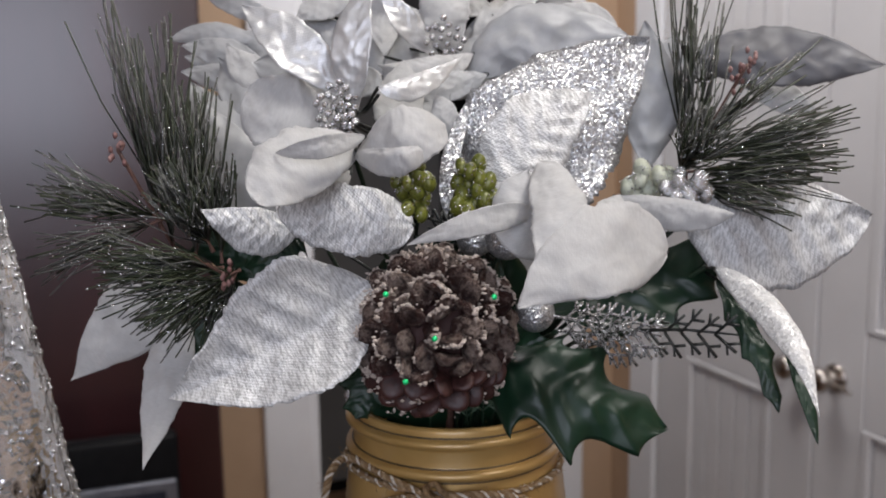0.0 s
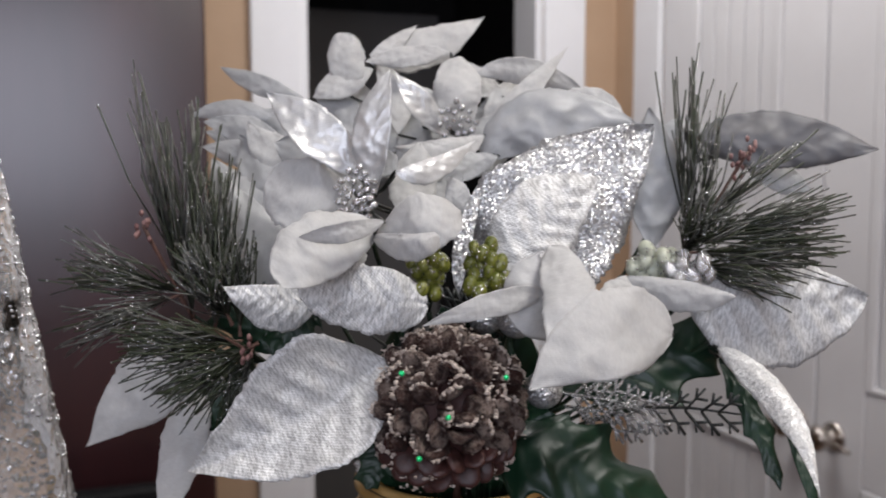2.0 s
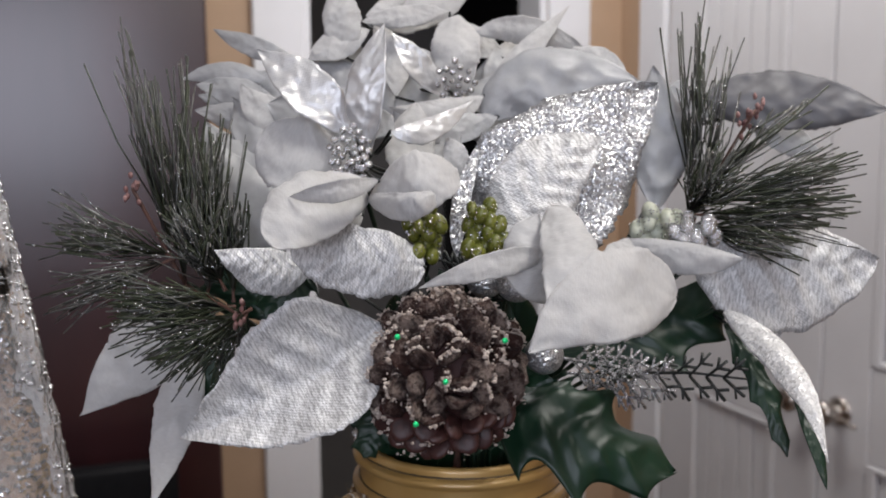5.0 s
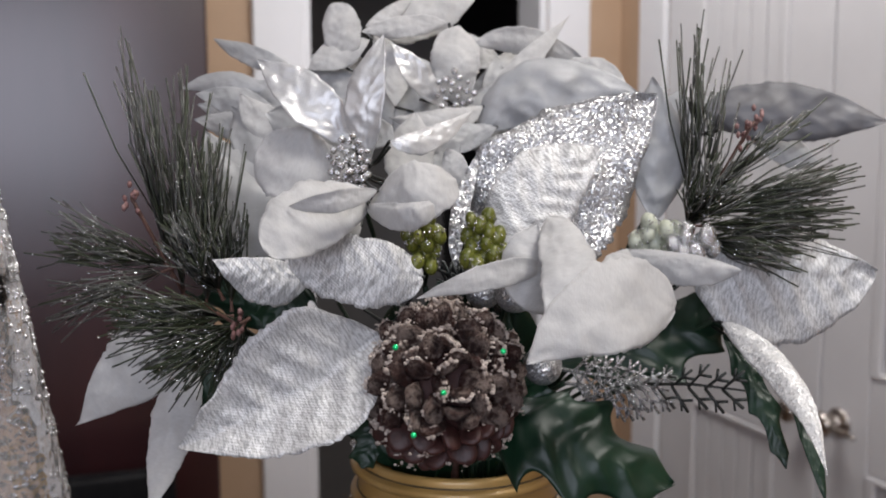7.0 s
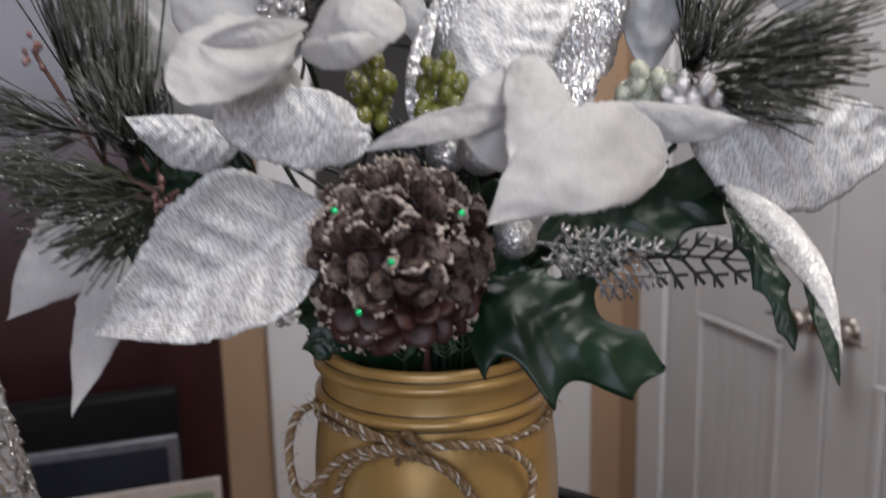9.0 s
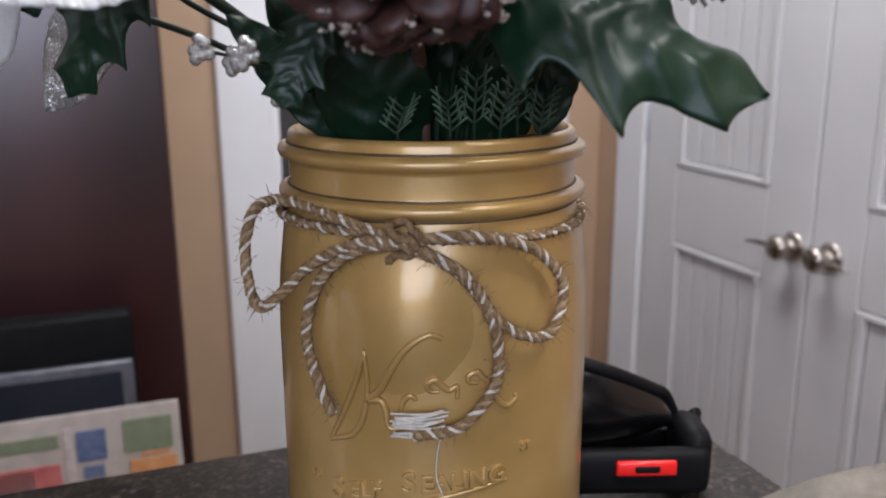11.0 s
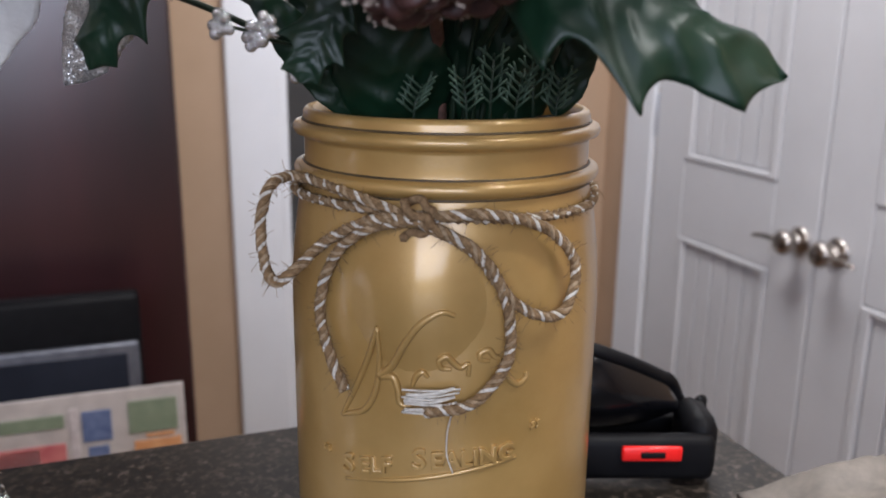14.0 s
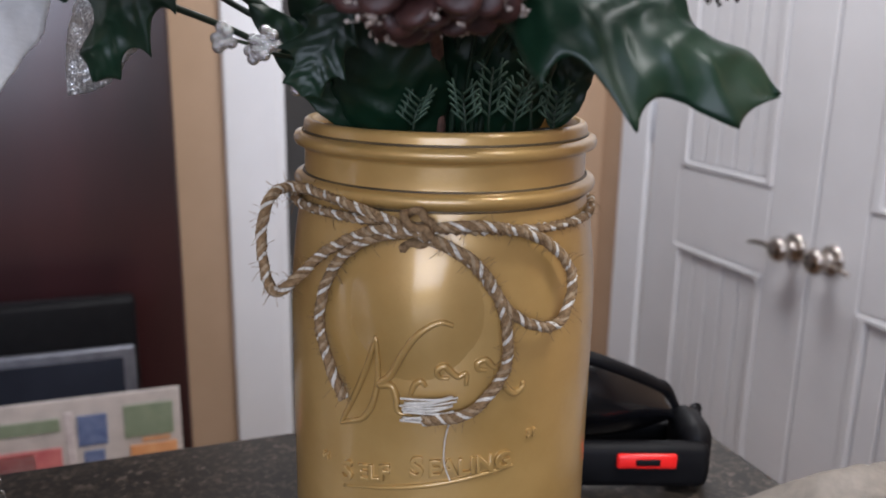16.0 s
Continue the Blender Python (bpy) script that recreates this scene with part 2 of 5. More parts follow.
MAT = dict(
    # third fabric is silver made darker: shade of facing away in its colour
    satin=m_satin(), silk=m_silk(), darksilver=m_plain("shaded_silver_fabric", (0.11, 0.108, 0.113), (0.17, 0.17, 0.178), 70, 0.55, 0.15, 0.2),
    frosting=m_plain("frosting", (0.30, 0.24, 0.20), (0.62, 0.54, 0.48), 400, 0.8, 0, 0.5, 0.001), lame=m_lame(), sugar=m_sugar(), grey=m_grey(), glitter=m_glitter(), holly=m_holly(), granite=m_granite(),
    gold=m_gold(), mercury=m_mercury(), cone=m_cone(), cherry=m_cherry(),
    jute=m_twine("jute_fibre", (0.15, 0.088, 0.038), (0.36, 0.235, 0.12)),
    palejute=m_twine("pale_jute_fibre", (0.26, 0.18, 0.10), (0.50, 0.37, 0.23)),
    thread=m_twine("white_thread", (0.62, 0.58, 0.50), (0.82, 0.79, 0.72), 0.5),
    tan=m_plain("tan_wall_paint", (0.42, 0.29, 0.19), (0.46, 0.32, 0.215), 5, 0.75, 0, 0.25, 0.001, 220),
    white=m_plain("white_trim_paint", (0.70, 0.70, 0.72), (0.76, 0.76, 0.78), 4, 0.38, 0, 0.08, 0.0005, 60),
    door=m_plain("white_door_paint", (0.60, 0.59, 0.60), (0.66, 0.65, 0.66), 4, 0.42, 0, 0.15, 0.0006, 90),
    ceil=m_plain("ceiling_paint", (0.74, 0.74, 0.73), (0.80, 0.80, 0.79), 4, 0.9, 0, 0.3, 0.002, 120),
    floor=m_plain("brown_floor_boards", (0.10, 0.055, 0.03), (0.2, 0.12, 0.07), 5, 0.45, 0, 0.1),
    # near-black base colour in place of missing light, for hall and closet
    dark=m_plain("unlit_space_black", (0.005, 0.004, 0.004), (0.009, 0.008, 0.008), 4, 0.8),
    hallgrey=m_plain("grey_hall_cabinet", (0.10, 0.095, 0.095), (0.13, 0.125, 0.125), 4, 0.6),
    nickel=m_plain("brushed_nickel", (0.42, 0.38, 0.35), (0.5, 0.46, 0.42), 80, 0.25, 1.0, 0.05),
    hinge=m_plain("painted_hinge", (0.45, 0.46, 0.5), (0.5, 0.51, 0.55), 60, 0.4, 0.4, 0.05),
    black=m_plain("black_plastic", (0.002, 0.002, 0.003), (0.005, 0.005, 0.006), 60, 0.55, 0, 0.05),
    lens=m_plain("black_lens", (0.003, 0.003, 0.004), (0.005, 0.005, 0.006), 30, 0.2, 0.0, 0.0),
    red=m_plain("red_plastic", (0.75, 0.012, 0.012), (0.85, 0.02, 0.016), 80, 0.35, 0, 0.03),
    steel=m_plain("grey_bezel", (0.12, 0.125, 0.15), (0.20, 0.205, 0.235), 40, 0.4, 0.6, 0.05),
    screen=m_plain("dark_screen", (0.015, 0.017, 0.024), (0.025, 0.028, 0.04), 5, 0.12, 0, 0.0),
    paper=m_plain("glossy_paper", (0.40, 0.36, 0.34), (0.54, 0.49, 0.46), 30, 0.4, 0, 0.05),
    needle=m_plain("pine_needle_green", (0.012, 0.018, 0.009), (0.050, 0.060, 0.030), 120, 0.5, 0, 0.1),
    frost=m_plain("frosted_needle", (0.035, 0.036, 0.032), (0.17, 0.17, 0.155), 300, 0.35, 0.4, 0.2),
    fern=m_plain("frosted_fern", (0.02, 0.045, 0.025), (0.07, 0.12, 0.08), 300, 0.5),
    tarnish=m_plain("dark_tarnish", (0.03, 0.022, 0.012), (0.13, 0.085, 0.035), 60, 0.5),
    barecone=m_plain("bare_cone_scale", (0.022, 0.008, 0.007), (0.075, 0.028, 0.024), 160, 0.5, 0, 0.4),
    stem=m_plain("green_stem", (0.006, 0.016, 0.008), (0.014, 0.034, 0.017), 90, 0.5),
    twig=m_plain("dark_twig", (0.012, 0.014, 0.013), (0.03, 0.033, 0.03), 200, 0.5),
    brown=m_plain("brown_twig", (0.07, 0.035, 0.025), (0.16, 0.08, 0.06), 300, 0.6),
    pink=m_plain("dusky_red_bud", (0.10, 0.03, 0.03), (0.34, 0.20, 0.18), 300, 0.55),
    berry=m_plain("green_berry", (0.055, 0.07, 0.010), (0.17, 0.175, 0.03), 200, 0.32, 0, 0.2),
    cream=m_plain("cream_berry", (0.42, 0.44, 0.33), (0.62, 0.64, 0.52), 260, 0.35, 0, 0.4),
    silver=m_plain("silver_bead", (0.55, 0.55, 0.56), (0.8, 0.8, 0.8), 500, 0.2, 0.9, 0.6, 0.001),
    tinsel=m_plain("dark_tinsel", (0.05, 0.05, 0.05), (0.75, 0.75, 0.75), 900, 0.25, 0.8, 0.6, 0.001),
    sequin=m_plain("green_sequin", (0.02, 0.7, 0.2), (0.04, 0.8, 0.3), 50, 0.15, 0.4, 0.0),
    cloth=m_plain("beige_cloth", (0.17, 0.15, 0.13), (0.24, 0.21, 0.18), 120, 0.9, 0, 0.5, 0.001, 900),
    print1=m_plain("printed_green", (0.17, 0.21, 0.14), (0.22, 0.26, 0.18), 40, 0.4),
    paleprint=m_plain("pale_print", (0.42, 0.36, 0.36), (0.60, 0.54, 0.53), 90, 0.4),
    print2=m_plain("printed_red", (0.42, 0.10, 0.11), (0.55, 0.18, 0.17), 60, 0.4),
    print3=m_plain("printed_blue", (0.06, 0.09, 0.20), (0.16, 0.20, 0.33), 90, 0.4),
    print4=m_plain("printed_orange", (0.55, 0.24, 0.10), (0.65, 0.34, 0.16), 60, 0.4),
)


for dull in ("black", "screen", "steel"):
    MAT[dull].node_tree.nodes["Principled BSDF"].inputs["Specular IOR Level"].default_value = 0.15


# ---- mesh helpers ----
def empty(name, at=(0, 0, 0), m=None):
    ob = new(name)
    ob.empty_display_size = 0.02
    ob.matrix_world = m if m is not None else Matrix.Translation(at)
    return ob


def part(name, bm, material, parent=None, label="", m=None, smooth=True):
    me = bpy.data.meshes.new(name)
    bm.normal_update()
    bm.to_mesh(me)
    bm.free()
    me.materials.append(MAT[material])
    if smooth:
        for p in me.polygons:
            p.use_smooth = True
    ob = new(name, me)
    if parent is not None:
        ob.parent = parent
    if m is not None:
        ob.matrix_basis = m
    if label:
        ob["label"] = label
    return ob


def box(lo, hi, bevel=0.0, bm=None):
    out = bm or bmesh.new()
    b = bmesh.new()
    c = [(a + d) / 2 for a, d in zip(lo, hi)]
    s = [d - a for a, d in zip(lo, hi)]
    bmesh.ops.create_cube(b, size=1, matrix=Matrix.Translation(c) @ Matrix.Diagonal((*s, 1)))
    if bevel:
        bmesh.ops.bevel(b, geom=b.edges[:], offset=bevel, segments=2, affect="EDGES", profile=0.5)
    return merge(out, b)


def merge(out, b, m=None):
    vs = [out.verts.new(m @ v.co if m is not None else v.co) for v in b.verts]
    b.verts.index_update()
    for f in b.faces:
        out.faces.new([vs[v.index] for v in f.verts])
    b.free()
    return out


def catmull(pts, steps):
    pts = [Vector(p) for p in pts]
    q = [2 * pts[0] - pts[1]] + pts + [2 * pts[-1] - pts[-2]]
    out = []
    for i in range(1, len(q) - 2):
        p0, p1, p2, p3 = q[i - 1:i + 3]
        for k in range(steps):
            t = k / steps
            out.append(0.5 * (2 * p1 + (p2 - p0) * t + (2 * p0 - 5 * p1 + 4 * p2 - p3) * t * t + (3 * p1 - p0 - 3 * p2 + p3) * t ** 3))
    out.append(pts[-1])
    return out


def frames_along(path):
    up = Vector((0.3, 0.2, 0.93))
    res = []
    for i, p in enumerate(path):
        d = (path[min(i + 1, len(path) - 1)] - path[max(i - 1, 0)]).normalized()
        if d.length == 0:
            d = Vector((0, 0, 1))
        a = (up - d * up.dot(d)).normalized()
        up = a
        res.append((p, d, a, d.cross(a)))
    return res


def tube(path, radius, sides=6, bm=None, taper=None):
    bm = bm or bmesh.new()
    rings = []
    fr = frames_along(path)
    for i, (p, d, a, b) in enumerate(fr):
        r = radius * (taper(i / max(len(fr) - 1, 1)) if taper else 1.0)
        rings.append([bm.verts.new(p + a * (r * math.cos(2 * math.pi * j / sides)) + b * (r * math.sin(2 * math.pi * j / sides))) for j in range(sides)])
    for r0, r1 in zip(rings, rings[1:]):
        for j in range(sides):
            bm.faces.new((r0[j], r0[(j + 1) % sides], r1[(j + 1) % sides], r1[j]))
    bm.faces.new(rings[0][::-1])
    bm.faces.new(rings[-1])
    return bm


def strand(path, off, radius, turns, phase, bm=None):
    fr = frames_along(path)
    n = len(fr)
    length = sum((path[i + 1] - path[i]).length for i in range(n - 1))
    pts, run = [], 0.0
    for i, (p, d, a, b) in enumerate(fr):
        if i:
            run += (path[i] - path[i - 1]).length
        w = phase + 2 * math.pi * run * turns + 0.9 * math.sin(run * 260) + 0.7 * math.sin(run * 97 + 1)
        pts.append(p + a * (off * math.cos(w)) + b * (off * math.sin(w)))
    return tube(pts, radius, 5, bm)


def lathe(profile, seg=64, closed=False):
    bm = bmesh.new()
    rings = [[bm.verts.new((r * math.cos(2 * math.pi * j / seg), r * math.sin(2 * math.pi * j / seg), z)) for j in range(seg)] for r, z in profile]
    for r0, r1 in zip(rings, rings[1:]):
        for j in range(seg):
            bm.faces.new((r0[j], r0[(j + 1) % seg], r1[(j + 1) % seg], r1[j]))
    if closed:
        bm.faces.new(rings[0][::-1])
        bm.faces.new(rings[-1])
    return bm


def ball(r, at=(0, 0, 0), bm=None, sub=2, scale=(1, 1, 1)):
    out = bm or bmesh.new()
    b = bmesh.new()
    bmesh.ops.create_icosphere(b, subdivisions=sub, radius=r)
    return merge(out, b, Matrix.Translation(at) @ Matrix.Diagonal((*scale, 1)))


# ---- leaves ----
def blade_mesh(name, rib, wl, wr, peak, sharp, fl, fr, spines, vein, rnd, fray, tilt):
    """A leaf of cloth along a bent midrib: half widths to its left and right, place of the widest part, sharpness of the tip,
    how far each half folds back, spines a side, how far the face tilts up."""
    nu, nv = (72, 8) if spines else (48, 9)
    path = [Vector(p) for p in rib]
    c0, c1 = path[0], path[2]
    ctrl = 2 * path[1] - 0.5 * (c0 + c1)
    length = (path[1] - c0).length + (c1 - path[1]).length
    face0 = Vector((0.0, -1.0, tilt))
    ph, ph2, ph3 = (rnd.random() * 6.28 for _ in range(3))
    lead = sharp * peak / (1 - peak)
    rip = rnd.uniform(0.05, 0.09)
    wide = wl + wr
    top, uv = [], []
    for i in range(nu + 1):
        s = 0.003 + 0.994 * i / nu
        p = c0 * (1 - s) ** 2 + ctrl * (2 * s * (1 - s)) + c1 * s * s
        d = ((ctrl - c0) * (1 - s) + (c1 - ctrl) * s).normalized()
        f = (face0 - d * face0.dot(d)).normalized()
        right = d.cross(f)
        shape = (s / peak) ** lead * ((1 - s) / (1 - peak)) ** sharp
        for j in range(-nv, nv + 1):
            t = j / nv
            a = abs(t)
            w, fold = (wr, fr) if t > 0 else (wl, fl)
            h = w * shape
            ahead = 0.0
            if spines:
                cusp = abs(2 * ((s * spines * 1.12 + (0.12 if t > 0 else 0.0)) % 1.0) - 1) ** 2.0
                h *= 0.62 + 0.46 * cusp
                ahead = 0.30 * h * a * a * cusp
            else:
                h *= 1 + 0.03 * math.sin(s * 19 + ph + (2 if t > 0 else 0)) + 0.018 * math.sin(s * 47 + ph2) + 0.010 * math.sin(s * 121 + ph3)
                if j in (-nv, nv):
                    h *= 1 + rnd.uniform(-fray, fray)
            z = -fold * h * (0.35 * a + 0.65 * a * a)
            z += rip * wide * 0.5 * math.sin(s * 11 - a * 2.5 + (ph if t > 0 else ph2)) * a * a
            k = (s * 7.0 - 1.5 * a * shape + (0.3 if t > 0 else 0.0)) % 1.0
            ridge = math.exp(-((k - 0.5) / 0.17) ** 2) - 0.3
            z += vein * wide * ridge * min(1, 5 * a) * (1.0 - 0.75 * a) * min(1, 4 * s) * min(1, 4 * (1 - s))
            z -= 0.6 * vein * wide * math.exp(-(a * 9) ** 2) * (1 - s)
            x0 = t * h
            z += 0.05 * wide * noise.noise(Vector((x0 / wide * 3 + ph, s * length / wide * 3, ph2))) * min(1, 5 * s)
            z += 0.018 * wide * noise.noise(Vector((x0 / wide * 9 + ph2, s * length / wide * 7, ph))) * min(1, 5 * s)
            top.append(p + right * x0 + d * ahead + f * z)
            uv.append((x0 + ph * 0.01, s * length + ph2 * 0.01))
    n = 2 * nv + 1
    centre = sum(top, Vector()) / len(top)
    verts = [(v - centre + Vector((0, dy, 0)))[:] for dy in (0.0, 0.00035) for v in top]
    m = len(top)
    faces = []
    for i in range(nu):
        for j in range(n - 1):
            a = i * n + j
            faces.append((a, a + 1, a + n + 1, a + n))
            faces.append((m + a, m + a + n, m + a + n + 1, m + a + 1))
    rim = [i * n for i in range(nu)] + [nu * n + j for j in range(n - 1)] + [i * n + n - 1 for i in range(nu, 0, -1)] + [j for j in range(n - 1, 0, -1)]
    for a, b in zip(rim, rim[1:] + rim[:1]):
        faces.append((a, b, m + b, m + a))
    me = bpy.data.meshes.new(name)
    me.from_pydata(verts, [], faces)
    layer = me.uv_layers.new(name="cloth")
    loops = np.empty(len(me.loops), dtype=np.int32)
    me.loops.foreach_get("vertex_index", loops)
    layer.data.foreach_set("uv", np.array(uv, dtype=np.float32)[loops % m].ravel())
    me.polygons.foreach_set("use_smooth", [True] * len(me.polygons))
    return me, centre


MOUTH = Vector((0.006, 0.34, 1.225))
rnd = random.Random(7)


VEINS = {"lame": 0.05, "silk": 0.032, "holly": 0.035, "darksilver": 0.04, "glitter": 0.0, "sugar": 0.0, "grey": 0.014}


def leaf(name, parent, spec, label=""):
    mat, base, mid, tip, wl, wr, peak, sharp, fl, fr, *extra = spec
    me, centre = blade_mesh(name, (base, mid, tip), wl, wr, peak, sharp, fl, fr, extra[0] if extra else 0, VEINS.get(mat, 0.012), rnd, 0.0 if mat == "holly" else 0.03, extra[1] if len(extra) > 1 else 0.2)
    me.materials.append(MAT[mat])
    ob = new(name, me)
    ob.parent = parent
    ob.matrix_basis = parent.matrix_world.inverted() @ Matrix.Translation(centre)
    if label:
        ob["label"] = label
    return ob


def stem_to(parent, centre, radius=0.0009, name="stem", mat="stem", foot=None):
    c = Vector(centre)
    foot = Vector(foot or (MOUTH.x + (c.x - MOUTH.x) * 0.12, MOUTH.y + (c.y - MOUTH.y) * 0.12, 1.16))
    rim = Vector((MOUTH.x + (c.x - MOUTH.x) * 0.3, MOUTH.y + max(-0.026, (c.y - MOUTH.y) * 0.3), 1.245))
    path = catmull([foot, rim, rim.lerp(c, 0.55) + Vector((0, 0.004, 0.002)), c], 8)
    inv = parent.matrix_world.inverted()
    return part(name, tube([inv @ p for p in path], radius, 6), mat, parent)


def spray(name, centre, leaves, label, category, piece="petal", beads=None, piece_labels=None):
    ob = empty(name, centre)
    tagged(ob, label, category, group={"poinsettia": "poinsettias in the jar", "holly_sprig": "holly leaves in the jar", "green_leaf": "green leaves in the jar mouth"}.get(name, "fabric leaves in the jar"))
    for spec in leaves:
        lab = {"glitter": "silver glitter leaf", "sugar": "sugary white glitter leaf", "lame": "shiny silver fabric leaf", "holly": "glossy dark green leaf"}.get(spec[0], "")
        leaf("holly_leaf" if spec[0] == "holly" else piece, ob, spec, lab if lab and len(leaves) > 1 else "")
    for base in [s[1] for s in leaves]:
        b = Vector(base)
        if (b - Vector(centre)).length > 0.003:
            part("stalk", tube([ob.matrix_world.inverted() @ p for p in catmull([centre, (b + Vector(centre)) / 2 + Vector((0, 0.012, -0.002)), b], 4)], 0.0006, 5), "twig", ob)
    stem_to(ob, centre)
    if beads:
        n, r, at = beads
        for i in range(n):
            a = i * 2.4
            rr = r * math.sqrt((i + 0.5) / n)
            p = Vector(at) - Vector(centre) + Vector((rr * math.cos(a), -0.003 - 0.004 * rnd.random(), rr * 1.3 * math.sin(a)))
            part("bead", ball(0.0011 + 0.0005 * rnd.random(), (0, 0, 0), sub=1), "silver", ob, "", Matrix.Translation(p))
    return ob


# ---- large structure ----
def slab(name, u0, v0, z0, u1, v1, z1, mat, bevel=0.0, label=""):
    ob = part(name, box((u0, v0, z0), (u1, v1, z1), bevel), mat, None, "", ROOM, smooth=False)
    return tagged(ob, label, kind="structure")


UR, VB = 1.130, 1.935          # closet wall and back wall
UL, VF, HC = -1.6, -1.6, 2.4  # side wall and wall behind the bar, ceiling
slab("floor", UL - 0.1, VF - 0.1, -0.05, UR + 0.7, VB + 1.4, 0.0, "floor", label="brown wooden floor boards")
slab("ceiling", UL - 0.1, VF - 0.1, HC, UR + 0.7, VB + 1.4, HC + 0.05, "ceil", label="plain white painted ceiling")
# back wall with doorway
DU0, DU1, DH = 0.331, 0.925, 2.05
CW = 0.110
slab("wall_back_left", UL, VB, 0, DU0, VB + 0.12, HC, "tan", label="tan painted wall beside the doorway")
slab("wall_back_right", DU1, VB, 0, UR + 0.12, VB + 0.12, HC, "tan", label="tan painted wall beside the doorway")
slab("wall_back_top", DU0, VB, DH, DU1, VB + 0.12, HC, "tan", label="tan painted wall above the doorway")
for i, (a, b) in enumerate(((DU0 - CW, DU0), (DU1, DU1 + CW))):
    slab("door_casing_%d" % (i + 1), a, VB - 0.018, 0, b, VB - 0.001, DH + CW, "white", 0.004, "white painted door casing")
slab("door_casing_3", DU0 + 0.001, VB - 0.018, DH, DU1 - 0.001, VB - 0.001, DH + CW, "white", 0.004, "white painted head casing")
slab("door_jamb_1", DU0 - 0.001, VB - 0.001, 0, DU0 + 0.018, VB + 0.13, DH, "white", 0.002, "white painted door jamb")
slab("door_jamb_2", DU1 - 0.018, VB - 0.001, 0, DU1 + 0.001, VB + 0.13, DH, "white", 0.002, "white painted door jamb")
# room beyond the doorway; near-black wall colour stands in for its lack of light
slab("wall_hall_back", UL, VB + 1.3, 0, UR + 0.6, VB + 1.36, HC, "dark", label="wall beyond the doorway, coloured near-black as if unlit")
slab("wall_hall_left", DU0 - 0.3, VB + 0.12, 0, DU0 - 0.24, VB + 1.3, HC, "dark", label="hall side wall, coloured near-black as if unlit")
slab("wall_hall_right", DU1 + 0.24, VB + 0.12, 0, DU1 + 0.3, VB + 1.3, HC, "dark", label="hall side wall, coloured near-black as if unlit")
# closet wall
CV1, CV0 = 1.712, 0.70
slab("wall_closet_far", UR, CV1 + 0.002, 0, UR + 0.12, VB + 0.12, HC, "tan", label="tan painted wall return")
slab("wall_closet_near", UR, VF, 0, UR + 0.12, CV0 - 0.002, HC, "tan", label="tan painted wall")
slab("wall_closet_top", UR, CV0 - 0.002, 2.04, UR + 0.12, CV1 + 0.002, HC, "tan", label="tan painted wall above the closet")
# same near-black colour, as shade behind the gap of the doors
slab("wall_closet_inside", UR + 0.12, CV0 - 0.1, 0, UR + 0.16, CV1 + 0.1, HC, "dark", label="closet interior wall, coloured near-black as shade")
slab("closet_casing_1", UR - 0.018, CV1 + 0.003, 0, UR - 0.001, CV1 + CW, 2.13, "white", 0.004, "white painted closet casing")
slab("closet_casing_2", UR - 0.018, CV0 - CW, 0, UR - 0.001, CV0 - 0.003, 2.13, "white", 0.004, "white painted closet casing")
slab("closet_casing_3", UR - 0.018, CV0 - 0.002, 2.045, UR - 0.001, CV1 + 0.002, 2.13, "white", 0.004, "white painted closet head casing")
slab("wall_left", UL - 0.1, VF, 0, UL, VB, HC, "tan", label="tan painted wall")
# wall behind the bar, with the window
slab("wall_front_low", UL, VF - 0.1, 0, UR, VF, 1.05, "tan", label="tan painted wall below the window")
slab("wall_front_high", UL, VF - 0.1, 2.2, UR, VF, HC, "tan", label="tan painted wall above the window")
slab("wall_front_left", UL, VF - 0.1, 1.05, -1.35, VF, 2.2, "tan", label="tan painted wall")
slab("wall_front_right", -0.15, VF - 0.1, 1.05, UR, VF, 2.2, "tan", label="tan painted wall")
slab("baseboard", DU1 + CW + 0.002, VB - 0.012, 0, UR - 0.02, VB - 0.001, 0.1, "white", 0.003, "white baseboard")


